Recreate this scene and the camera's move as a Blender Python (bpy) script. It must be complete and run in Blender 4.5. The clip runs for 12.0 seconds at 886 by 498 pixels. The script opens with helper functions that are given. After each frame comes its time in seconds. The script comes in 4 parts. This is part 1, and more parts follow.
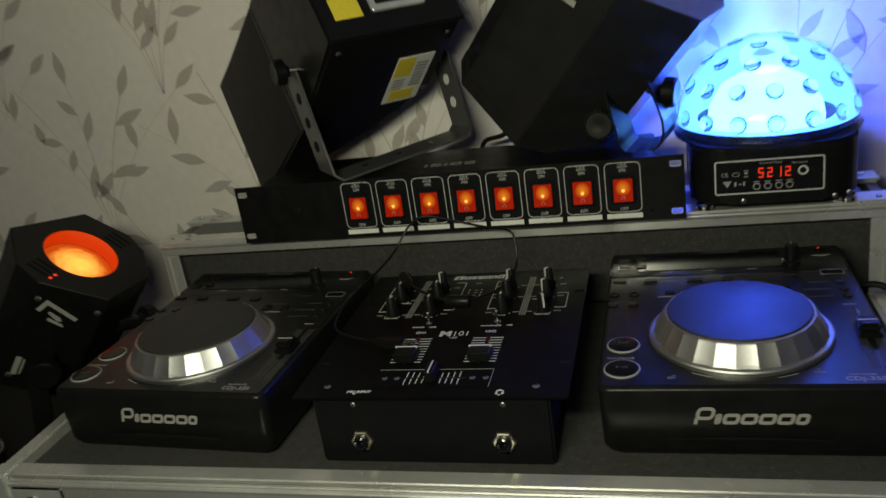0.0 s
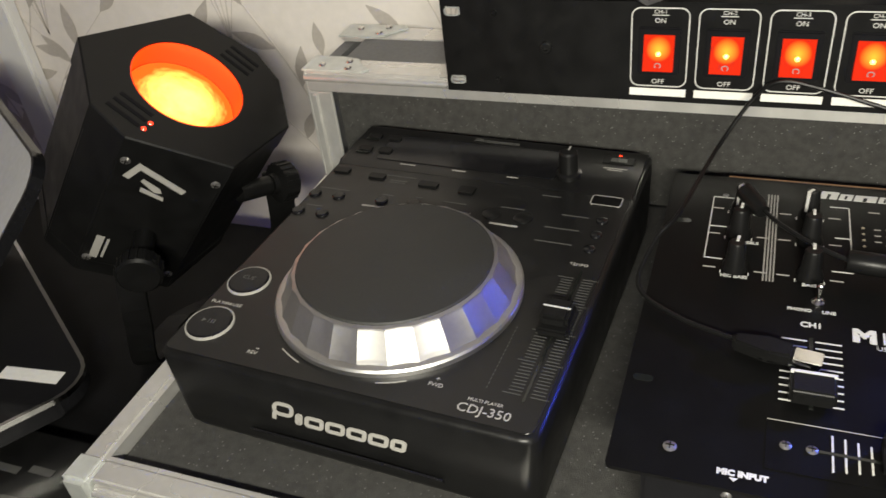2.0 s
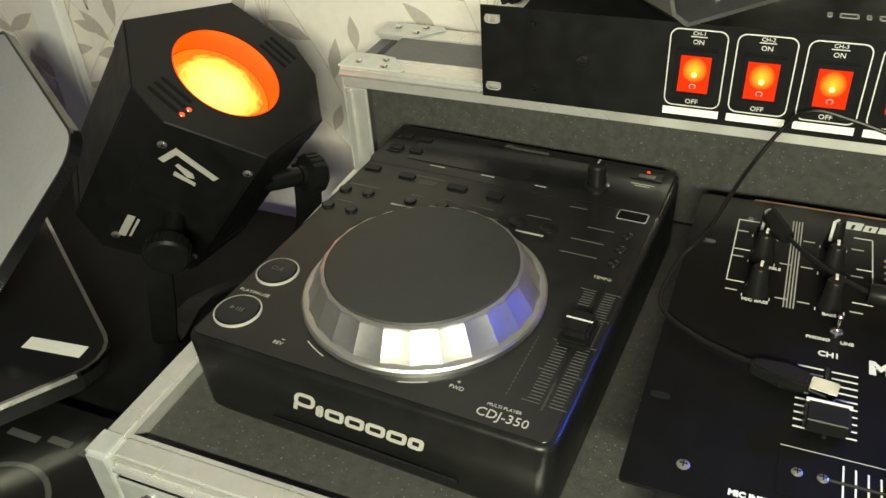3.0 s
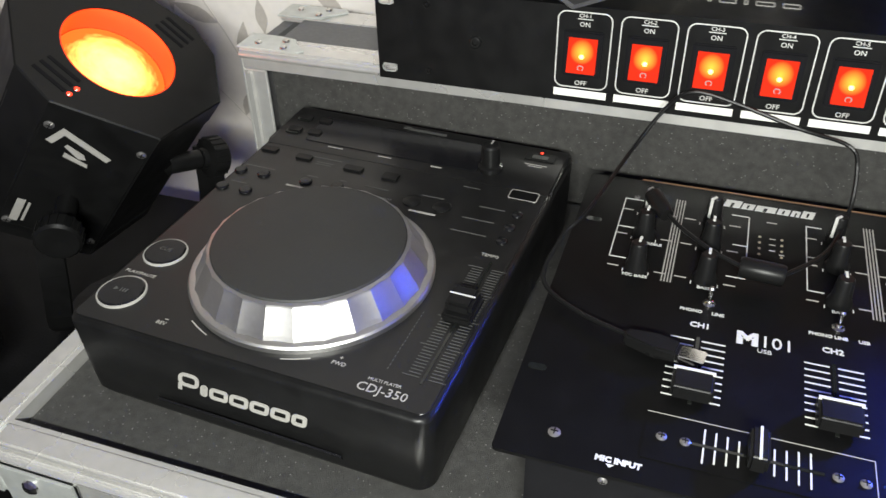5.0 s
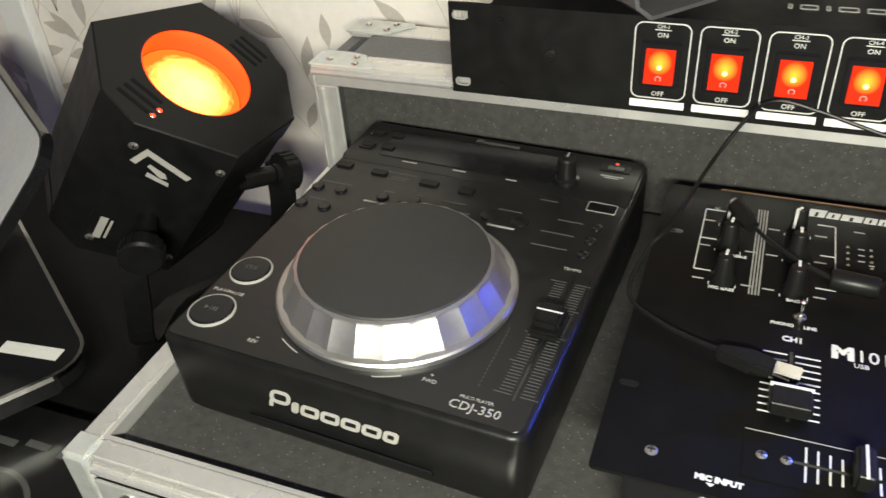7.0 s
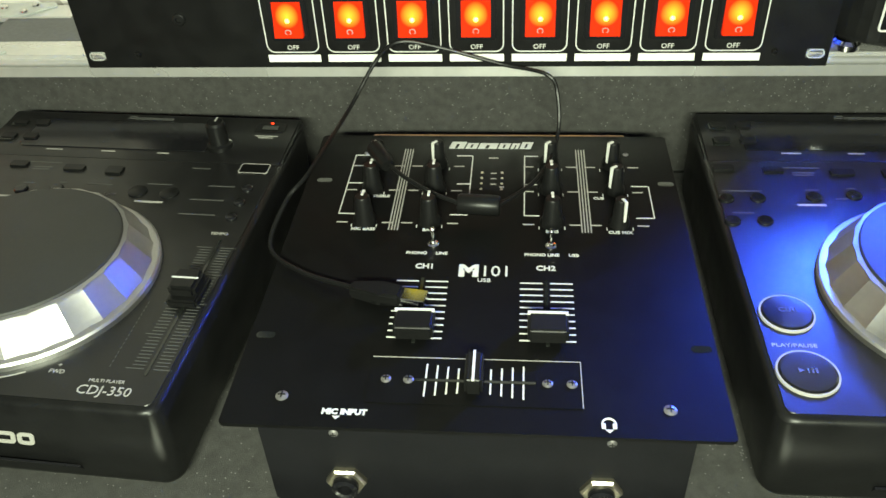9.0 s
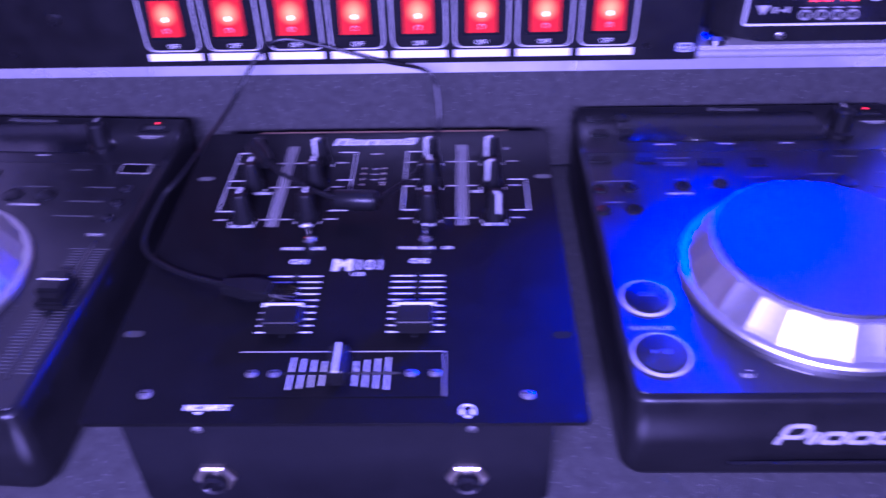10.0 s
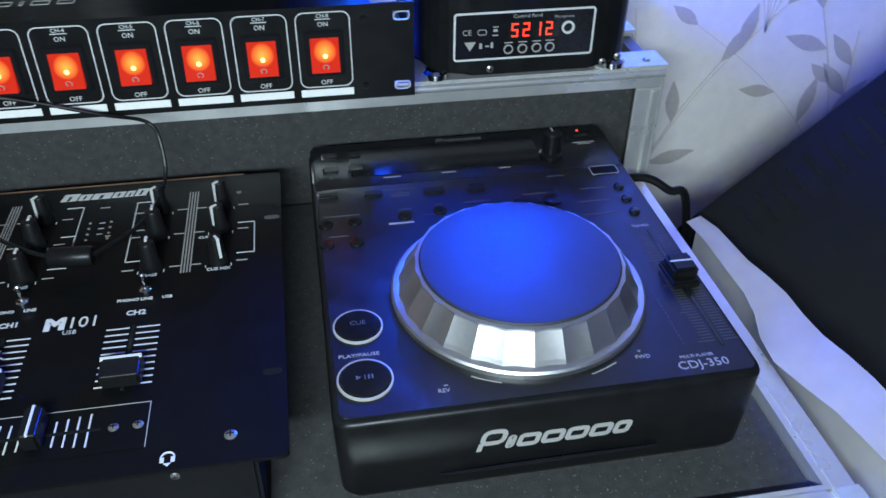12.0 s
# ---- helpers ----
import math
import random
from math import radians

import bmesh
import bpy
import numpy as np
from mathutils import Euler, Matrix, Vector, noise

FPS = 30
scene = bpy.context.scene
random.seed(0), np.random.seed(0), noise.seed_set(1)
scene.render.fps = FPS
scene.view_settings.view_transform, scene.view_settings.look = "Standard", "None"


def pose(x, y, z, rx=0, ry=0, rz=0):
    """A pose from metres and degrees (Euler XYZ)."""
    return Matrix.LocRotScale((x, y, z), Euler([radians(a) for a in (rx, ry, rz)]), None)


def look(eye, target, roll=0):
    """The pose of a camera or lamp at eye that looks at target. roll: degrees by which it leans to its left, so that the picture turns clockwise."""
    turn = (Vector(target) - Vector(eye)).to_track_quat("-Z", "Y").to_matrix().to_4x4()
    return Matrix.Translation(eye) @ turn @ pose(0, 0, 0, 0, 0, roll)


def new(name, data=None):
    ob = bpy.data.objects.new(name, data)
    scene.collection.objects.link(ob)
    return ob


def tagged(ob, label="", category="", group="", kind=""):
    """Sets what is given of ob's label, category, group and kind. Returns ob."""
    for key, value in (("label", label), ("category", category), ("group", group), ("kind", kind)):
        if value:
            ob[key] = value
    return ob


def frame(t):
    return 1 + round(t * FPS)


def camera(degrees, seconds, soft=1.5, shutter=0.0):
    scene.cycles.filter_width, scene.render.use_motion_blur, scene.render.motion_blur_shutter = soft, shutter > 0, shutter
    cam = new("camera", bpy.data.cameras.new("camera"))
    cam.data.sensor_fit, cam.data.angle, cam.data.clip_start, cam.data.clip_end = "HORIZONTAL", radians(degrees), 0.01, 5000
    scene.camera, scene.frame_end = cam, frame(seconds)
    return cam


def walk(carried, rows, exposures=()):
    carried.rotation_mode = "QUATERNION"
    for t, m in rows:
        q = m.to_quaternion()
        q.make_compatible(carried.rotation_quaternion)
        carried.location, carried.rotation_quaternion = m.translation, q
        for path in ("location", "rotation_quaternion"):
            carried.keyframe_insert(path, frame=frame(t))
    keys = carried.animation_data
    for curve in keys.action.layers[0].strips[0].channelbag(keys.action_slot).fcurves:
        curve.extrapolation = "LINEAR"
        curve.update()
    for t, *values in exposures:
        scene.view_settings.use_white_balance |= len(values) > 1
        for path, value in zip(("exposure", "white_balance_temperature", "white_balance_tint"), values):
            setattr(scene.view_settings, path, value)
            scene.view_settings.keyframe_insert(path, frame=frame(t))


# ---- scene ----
cam = camera(56.5, 12.0, 1.5, 0.5)
PATH = [
    (0, (0.196, -0.65, 0.417), (-0.329, 1.153, -0.271), -8.7),
    (0.5, (0.113, -0.533, 0.418), (-0.322, 1.24, -0.4), -8.2),
    (1, (-0.01, -0.414, 0.387), (-0.384, 1.344, -0.491), -6.6),
    (1.5, (-0.046, -0.351, 0.378), (-0.669, 1.217, -0.695), -8.6),
    (2, (-0.065, -0.348, 0.377), (-0.728, 1.141, -0.782), -7.4),
    (2.5, (-0.072, -0.353, 0.384), (-0.731, 1.117, -0.8), -4.9),
    (2.7, (-0.072, -0.355, 0.388), (-0.746, 1.122, -0.78), -4.4),
    (4.3, (-0.076, -0.349, 0.385), (-0.754, 1.109, -0.804), -3.3),
    (4.5, (-0.067, -0.349, 0.383), (-0.724, 1.12, -0.805), -3.0),
    (5, (-0.042, -0.351, 0.382), (-0.586, 1.161, -0.809), -1.5),
    (5.5, (-0.053, -0.348, 0.389), (-0.6, 1.159, -0.806), -3.1),
    (6, (-0.071, -0.346, 0.39), (-0.647, 1.151, -0.806), -4.1),
    (6.5, (-0.073, -0.351, 0.392), (-0.703, 1.126, -0.8), -4.8),
    (7, (-0.065, -0.356, 0.391), (-0.705, 1.123, -0.793), -4.4),
    (7.5, (-0.023, -0.352, 0.38), (-0.565, 1.183, -0.783), -3.4),
    (7.7, (-0.009, -0.35, 0.377), (-0.44, 1.212, -0.795), -2.5),
    (9.3, (0.025, -0.342, 0.374), (-0.145, 1.201, -0.886), -3.3),
    (9.5, (0.025, -0.342, 0.377), (-0.135, 1.199, -0.888), -3.2),
    (10, (0.065, -0.347, 0.373), (0.011, 1.213, -0.877), -1.7),
    (10.2, (0.097, -0.356, 0.369), (0.121, 1.235, -0.844), -1.6),
    (10.5, (0.118, -0.351, 0.376), (0.333, 1.212, -0.853), 1.4),
    (11, (0.144, -0.349, 0.375), (0.51, 1.193, -0.844), 2.0),
    (11.5, (0.136, -0.359, 0.379), (0.493, 1.194, -0.83), 0.7),
    (12, (0.142, -0.364, 0.383), (0.432, 1.218, -0.806), 0.6),
]
EXPOSURES = [
    (0, -1.65, 7400, -10),
    (0.5, -1.5, 5000, 70),
    (1, -0.65, 5400, 30),
    (1.5, -0.4, 6000, 26),
    (2, 0.1, 6900, 4),
    (2.5, 0.3, 7900, -14),
    (4.5, 0.4, 6000, 10),
    (5, 0.4, 6200, 4),
    (5.5, 0.4, 7400, -4),
    (6, 0.4, 7400, -4),
    (6.5, 0.5, 5300, 32),
    (7, 0.5, 6800, 0),
    (7.5, 0.35, 5100, 36),
    (9.5, 0.6, 7400, -30),
    (10, 0.25, 4500, 110),
    (10.5, 0.25, 7200, -36),
    (11, -0.25, 4500, 110),
    (11.5, -0.3, 4700, 20),
    (12, -0.25, 5000, -4),
]
walk(cam, [(t, look(eye, target, roll)) for t, eye, target, roll in PATH], EXPOSURES)

# ---- world and lights ----
world = bpy.data.worlds.new("world")
scene.world = world
world.use_nodes = True
world.node_tree.nodes["Background"].inputs[0].default_value = (0.9, 0.85, 0.8, 1)
world.node_tree.nodes["Background"].inputs[1].default_value = 0.008


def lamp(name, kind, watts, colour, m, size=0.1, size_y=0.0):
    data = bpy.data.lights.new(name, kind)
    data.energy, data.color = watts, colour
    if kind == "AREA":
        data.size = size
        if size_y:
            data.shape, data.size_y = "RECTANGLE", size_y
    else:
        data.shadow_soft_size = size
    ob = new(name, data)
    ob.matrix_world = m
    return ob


GLOW = (0.025, 0.065, 1.0)
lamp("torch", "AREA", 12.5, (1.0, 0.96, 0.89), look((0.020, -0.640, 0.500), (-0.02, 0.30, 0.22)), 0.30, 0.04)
lamp("dome_lamp", "POINT", 21.0, GLOW, pose(0.300, 0.245, 0.249), 0.018)

# ---- materials ----


def material(name, colour, rough=0.5, metal=0.0, grain=0.0, scale=200.0, bump=0.0, spread=0.0, coat=0.0, shine=0.5):
    m = bpy.data.materials.new(name)
    m.use_nodes = True
    nodes, links = m.node_tree.nodes, m.node_tree.links
    b = nodes["Principled BSDF"]
    b.inputs["Roughness"].default_value, b.inputs["Metallic"].default_value = rough, metal
    b.inputs["Coat Weight"].default_value, b.inputs["Specular IOR Level"].default_value = coat, shine
    b.inputs["Base Color"].default_value = (*colour, 1)
    place = nodes.new("ShaderNodeTexCoord")
    fine = nodes.new("ShaderNodeTexNoise")
    fine.inputs["Scale"].default_value, fine.inputs["Detail"].default_value = scale, 6
    wide = nodes.new("ShaderNodeTexNoise")
    wide.inputs["Scale"].default_value, wide.inputs["Detail"].default_value = scale / 14, 4
    links.new(place.outputs["Object"], fine.inputs["Vector"])
    links.new(place.outputs["Object"], wide.inputs["Vector"])
    if grain:
        both = nodes.new("ShaderNodeMath")
        both.operation = "ADD"
        links.new(fine.outputs["Fac"], both.inputs[0])
        links.new(wide.outputs["Fac"], both.inputs[1])
        span = nodes.new("ShaderNodeMapRange")
        span.inputs[1].default_value, span.inputs[2].default_value = 0.7, 1.3
        span.inputs[3].default_value, span.inputs[4].default_value = 1 - grain, 1 + grain
        links.new(both.outputs[0], span.inputs[0])
        mix = nodes.new("ShaderNodeVectorMath")
        mix.operation = "SCALE"
        mix.inputs[0].default_value = colour
        links.new(span.outputs[0], mix.inputs["Scale"])
        links.new(mix.outputs[0], b.inputs["Base Color"])
    if spread:
        span = nodes.new("ShaderNodeMapRange")
        span.inputs[1].default_value, span.inputs[2].default_value = 0.3, 0.7
        span.inputs[3].default_value, span.inputs[4].default_value = max(rough - spread, 0.02), min(rough + spread, 1)
        links.new(wide.outputs["Fac"], span.inputs[0])
        links.new(span.outputs[0], b.inputs["Roughness"])
    if bump:
        relief = nodes.new("ShaderNodeBump")
        relief.inputs["Strength"].default_value, relief.inputs["Distance"].default_value = bump, 0.001
        links.new(fine.outputs["Fac"], relief.inputs["Height"])
        links.new(relief.outputs["Normal"], b.inputs["Normal"])
    return m


def glowing(name, colour, strength, base=(0.5, 0.05, 0.02)):
    m = material(name, base, 0.2)
    b = m.node_tree.nodes["Principled BSDF"]
    b.inputs["Emission Color"].default_value, b.inputs["Emission Strength"].default_value = (*colour, 1), strength
    return m


def clear(name, colour, rough=0.03):
    m = material(name, colour, rough)
    b = m.node_tree.nodes["Principled BSDF"]
    b.inputs["Transmission Weight"].default_value, b.inputs["IOR"].default_value = 1.0, 1.3
    return m


PAPER = material("wallpaper", (0.80, 0.745, 0.69), 0.8, grain=0.05, scale=90, bump=0.25)
PRINT = material("wallpaper_print", (0.50, 0.455, 0.41), 0.75, grain=0.10, scale=180, bump=0.2)
STEM = material("wallpaper_stem", (0.60, 0.55, 0.50), 0.75, grain=0.10, scale=260)
WHITE = material("white_paint", (0.8, 0.79, 0.76), 0.45, grain=0.03, scale=40)
PLASTIC = material("black_plastic", (0.007, 0.007, 0.007), 0.36, grain=0.25, scale=700, bump=0.05, spread=0.06, shine=0.2)
DECK = material("deck_panel", (0.0035, 0.0035, 0.0035), 0.45, grain=0.2, scale=900, bump=0.03, spread=0.05, shine=0.08)
TOP = material("player_top", (0.007, 0.007, 0.007), 0.34, grain=0.2, scale=900, bump=0.03, spread=0.06, shine=0.45)
GLOSS = material("glossy_black", (0.008, 0.008, 0.009), 0.16, grain=0.2, scale=300, spread=0.05, shine=0.32)
MATT = material("matt_black", (0.006, 0.006, 0.007), 0.6, grain=0.2, scale=900, shine=0.09)
RUBBER = material("soft_black", (0.006, 0.006, 0.006), 0.36, grain=0.2, scale=600, bump=0.05, shine=0.18)
PLATTER = material("platter_face", (0.018, 0.018, 0.017), 0.58, grain=0.12, scale=500, bump=0.05, spread=0.04)
STEEL = material("black_steel", (0.006, 0.006, 0.006), 0.36, grain=0.25, scale=900, bump=0.04, spread=0.05, shine=0.22)
GLAZED = material("gloss_painted_steel", (0.014, 0.014, 0.014), 0.20, grain=0.2, scale=500, bump=0.03, spread=0.05, shine=0.6)
ARM = material("grey_steel", (0.10, 0.10, 0.10), 0.34, 0.4, grain=0.15, scale=500, spread=0.06)
SILVER = material("silver_plastic", (0.52, 0.51, 0.495), 0.45, 1.0, grain=0.05, scale=400, spread=0.05)
CHROME = material("chrome", (0.8, 0.79, 0.76), 0.13, 1.0, grain=0.06, scale=300, spread=0.06)
ALU = material("aluminium", (0.74, 0.73, 0.70), 0.30, 0.7, grain=0.07, scale=120, bump=0.03, spread=0.10)
ZINC = material("zinc_plate", (0.66, 0.68, 0.65), 0.36, 0.55, grain=0.16, scale=90, bump=0.08, spread=0.12)
LAMINATE = material("grey_laminate", (0.13, 0.13, 0.13), 0.5, grain=0.15, scale=300, bump=0.2)
BRASS = material("nickel_brass", (0.62, 0.57, 0.44), 0.36, 1.0, grain=0.1, scale=300)
INK = material("white_print", (0.55, 0.55, 0.52), 0.5, grain=0.08, scale=800)
BOLT = material("dull_screw", (0.30, 0.29, 0.28), 0.38, 0.8, grain=0.15, scale=300, spread=0.08)
GREY = material("grey_print", (0.32, 0.31, 0.285), 0.45, grain=0.1, scale=800)
DIM = material("faint_print", (0.060, 0.060, 0.057), 0.45, grain=0.1, scale=800)
TAG = material("paper_label", (0.72, 0.71, 0.66), 0.55, grain=0.06, scale=300)
YELLOW = material("yellow_label", (0.75, 0.60, 0.05), 0.5, grain=0.08, scale=300)
WOOD = material("raw_plywood", (0.34, 0.20, 0.10), 0.7, grain=0.3, scale=120)
SHEET = material("white_card", (0.75, 0.72, 0.70), 0.6, grain=0.05, scale=60, bump=0.2)
TABLE = material("black_cloth", (0.006, 0.006, 0.0065), 0.5, grain=0.4, scale=500, bump=0.2, shine=0.12)
CARPET = material("carpet", (0.16, 0.13, 0.11), 0.9, grain=0.3, scale=200, bump=0.5)
FOAM = material("dark_foam", (0.044, 0.043, 0.040), 0.85, grain=0.35, scale=2600, bump=0.9)


def specks(m, scale, share, colour):
    """Tiny bright grains scattered over a material."""
    nodes, links = m.node_tree.nodes, m.node_tree.links
    b = nodes["Principled BSDF"]
    place = nodes.new("ShaderNodeTexCoord")
    cells = nodes.new("ShaderNodeTexVoronoi")
    cells.inputs["Scale"].default_value = scale
    links.new(place.outputs["Object"], cells.inputs["Vector"])
    pick = nodes.new("ShaderNodeSeparateColor")
    links.new(cells.outputs["Color"], pick.inputs[0])
    few = nodes.new("ShaderNodeMath")
    few.operation, few.inputs[1].default_value = "LESS_THAN", share
    links.new(pick.outputs[0], few.inputs[0])
    near = nodes.new("ShaderNodeMath")
    near.operation, near.inputs[1].default_value = "LESS_THAN", 0.38
    links.new(cells.outputs["Distance"], near.inputs[0])
    both = nodes.new("ShaderNodeMath")
    both.operation = "MULTIPLY"
    links.new(few.outputs[0], both.inputs[0])
    links.new(near.outputs[0], both.inputs[1])
    mix = nodes.new("ShaderNodeMix")
    mix.data_type = "RGBA"
    mix.inputs[7].default_value = (*colour, 1)
    links.new(both.outputs[0], mix.inputs[0])
    old = b.inputs["Base Color"].links[0].from_socket
    links.new(old, mix.inputs[6])
    links.new(mix.outputs[2], b.inputs["Base Color"])


specks(FOAM, 950, 0.032, (0.19, 0.19, 0.18))


def lit_from_within(name, middle, rim, hot, cool, reach, centre, blotch=0.0, shine=0.5):
    """A coloured lens or key with a lamp behind its middle."""
    m = material(name, (0.28, 0.015, 0.005), 0.3, shine=shine)
    nodes, links = m.node_tree.nodes, m.node_tree.links
    b = nodes["Principled BSDF"]
    place = nodes.new("ShaderNodeTexCoord")
    away = nodes.new("ShaderNodeVectorMath")
    away.operation = "DISTANCE"
    away.inputs[1].default_value = centre
    links.new(place.outputs["Generated"], away.inputs[0])
    far = away.outputs["Value"]
    if blotch:
        cloud = nodes.new("ShaderNodeTexNoise")
        cloud.inputs["Scale"].default_value, cloud.inputs["Detail"].default_value = 7.0, 4
        links.new(place.outputs["Generated"], cloud.inputs["Vector"])
        shift = nodes.new("ShaderNodeMath")
        shift.operation, shift.inputs[1].default_value, shift.inputs[2].default_value = "MULTIPLY_ADD", blotch, -blotch / 2
        links.new(cloud.outputs["Fac"], shift.inputs[0])
        total = nodes.new("ShaderNodeMath")
        links.new(far, total.inputs[0])
        links.new(shift.outputs[0], total.inputs[1])
        far = total.outputs[0]
    ramp = nodes.new("ShaderNodeValToRGB")
    ramp.color_ramp.elements[0].position, ramp.color_ramp.elements[0].color = 0.0, (*[c * hot for c in middle], 1)
    ramp.color_ramp.elements[1].position, ramp.color_ramp.elements[1].color = reach, (*[c * cool for c in rim], 1)
    links.new(far, ramp.inputs[0])
    links.new(ramp.outputs[0], b.inputs["Emission Color"])
    b.inputs["Emission Strength"].default_value = 1.0
    return m


RED = lit_from_within("lit_rocker", (1.0, 0.32, 0.03), (1.0, 0.018, 0.002), 2.1, 0.45, 0.42, (0.5, 0.5, 0.58), 0.0, 0.25)
RED.node_tree.nodes["Principled BSDF"].inputs["Roughness"].default_value = 0.14
HOT = glowing("rocker_lamp", (1.0, 0.52, 0.12), 4.5)
BEAM = lit_from_within("orange_lens", (1.0, 0.42, 0.08), (1.0, 0.14, 0.015), 5.5, 1.3, 0.74, (0.45, 0.42, 1.0), 0.55)
# lens light on the well wall, put in as the wall's own emission
WELL_GLOW = glowing("lens_light_on_well", (1.0, 0.050, 0.005), 1.0)
LED = glowing("red_led", (1.0, 0.03, 0.01), 2.6)
DOME = clear("dome_plastic", (0.75, 0.85, 1.0))
BULB = glowing("dome_led", (0.14, 0.40, 1.0), 60.0, (0.1, 0.1, 0.4))
# emission for an added ring that stands in for scattered light inside the dome
DOME_FILL = glowing("dome_fill_glow", (0.10, 0.34, 1.0), 9.0, (0.3, 0.4, 0.8))
GLASS = material("dark_window", (0.010, 0.011, 0.010), 0.08)

# ---- shape helpers ----


def part(name, bm, mat, parent=None, label="", smooth=False, kind=""):
    mesh = bpy.data.meshes.new(name)
    bmesh.ops.recalc_face_normals(bm, faces=bm.faces[:])
    bm.to_mesh(mesh)
    bm.free()
    mesh.materials.append(mat)
    if smooth:
        mesh.shade_smooth()
        mesh.set_sharp_from_angle(angle=radians(32))
    ob = new(name, mesh)
    if parent is not None:
        ob.parent = parent
    return tagged(ob, label=label, kind=kind)


def thing(name, m, label, category, group="", kind=""):
    ob = new(name)
    ob.empty_display_size = 0.02
    ob.matrix_world = m
    return tagged(ob, label, category, group, kind)


def box(x0, x1, y0, y1, z0, z1, bevel=0.0, steps=2, bm=None):
    own = bmesh.new()
    v = [own.verts.new(p) for p in ((x0, y0, z0), (x1, y0, z0), (x1, y1, z0), (x0, y1, z0), (x0, y0, z1), (x1, y0, z1), (x1, y1, z1), (x0, y1, z1))]
    for q in ((3, 2, 1, 0), (4, 5, 6, 7), (0, 1, 5, 4), (1, 2, 6, 5), (2, 3, 7, 6), (3, 0, 4, 7)):
        own.faces.new([v[i] for i in q])
    if bevel:
        bmesh.ops.bevel(own, geom=own.edges[:], offset=bevel, segments=steps, affect="EDGES", clamp_overlap=True)
    return join(bm, own)


def join(bm, own):
    if bm is None:
        return own
    mesh = bpy.data.meshes.new("tmp")
    own.to_mesh(mesh)
    own.free()
    bm.from_mesh(mesh)
    bpy.data.meshes.remove(mesh)
    return bm


def prism(points, z0, z1, bevel=0.0, steps=2, bm=None, m=None):
    own = bmesh.new()
    low = [own.verts.new((x, y, z0)) for x, y in points]
    top = [own.verts.new((x, y, z1)) for x, y in points]
    n = len(points)
    own.faces.new(low[::-1])
    cap = own.faces.new(top)
    for i in range(n):
        own.faces.new((low[i], low[(i + 1) % n], top[(i + 1) % n], top[i]))
    if bevel:
        bmesh.ops.bevel(own, geom=own.edges[:], offset=bevel, segments=steps, affect="EDGES", clamp_overlap=True)
    if m is not None:
        bmesh.ops.transform(own, matrix=m, verts=own.verts[:])
    return join(bm, own)


def lathe(profile, n=48, m=None, bm=None):
    own = bmesh.new()
    rings = []
    for r, z in profile:
        if r < 1e-6:
            rings.append([own.verts.new((0, 0, z))])
        else:
            rings.append([own.verts.new((r * math.cos(2 * math.pi * i / n), r * math.sin(2 * math.pi * i / n), z)) for i in range(n)])
    for a, b in zip(rings, rings[1:]):
        for i in range(n):
            q = [a[i % len(a)], a[(i + 1) % len(a)], b[(i + 1) % len(b)], b[i % len(b)]]
            q = list(dict.fromkeys(q))
            if len(q) > 2:
                own.faces.new(q)
    if m is not None:
        bmesh.ops.transform(own, matrix=m, verts=own.verts[:])
    return join(bm, own)


def rounded(x0, x1, y0, y1, r, n=5):
    out = []
    for cx, cy, a in ((x1 - r, y1 - r, 0), (x0 + r, y1 - r, 90), (x0 + r, y0 + r, 180), (x1 - r, y0 + r, 270)):
        for i in range(n + 1):
            t = radians(a + 90 * i / n)
            out.append((cx + r * math.cos(t), cy + r * math.sin(t)))
    return out


def frame_strip(x0, x1, y0, y1, r, w, z0, z1, bm=None, m=None):
    outer, inner = rounded(x0, x1, y0, y1, r), rounded(x0 + w, x1 - w, y0 + w, y1 - w, max(r - w, w / 4))
    own = bmesh.new()
    rows = [[own.verts.new((x, y, z)) for x, y in loop] for loop, z in ((outer, z0), (outer, z1), (inner, z1), (inner, z0))]
    n = len(outer)
    for k in range(4):
        a, b = rows[k], rows[(k + 1) % 4]
        for i in range(n):
            own.faces.new((a[i], a[(i + 1) % n], b[(i + 1) % n], b[i]))
    if m is not None:
        bmesh.ops.transform(own, matrix=m, verts=own.verts[:])
    return join(bm, own)


def glide(points, steps=8):
    """A smooth line through the points."""
    p = [Vector(points[0])] + [Vector(q) for q in points] + [Vector(points[-1])]
    out = []
    for i in range(1, len(p) - 2):
        for k in range(steps):
            t = k / steps
            a, b, c, d = p[i - 1 : i + 3]
            out.append(0.5 * (2 * b + (c - a) * t + (2 * a - 5 * b + 4 * c - d) * t * t + (3 * b - a - 3 * c + d) * t ** 3))
    return out + [p[-2]]


def tube(points, r, n=8, bm=None, smooth=True):
    line = glide(points) if smooth else [Vector(p) for p in points]
    own = bmesh.new()
    rings = []
    side = Vector((0.31, 0.52, 0.8))
    for i, p in enumerate(line):
        way = (line[min(i + 1, len(line) - 1)] - line[max(i - 1, 0)]).normalized()
        side = (side - way * side.dot(way)).normalized()
        up = way.cross(side)
        rings.append([own.verts.new(p + r * (math.cos(2 * math.pi * k / n) * side + math.sin(2 * math.pi * k / n) * up)) for k in range(n)])
    for a, b in zip(rings, rings[1:]):
        for k in range(n):
            own.faces.new((a[k], a[(k + 1) % n], b[(k + 1) % n], b[k]))
    own.faces.new(rings[0][::-1])
    own.faces.new(rings[-1])
    return join(bm, own)


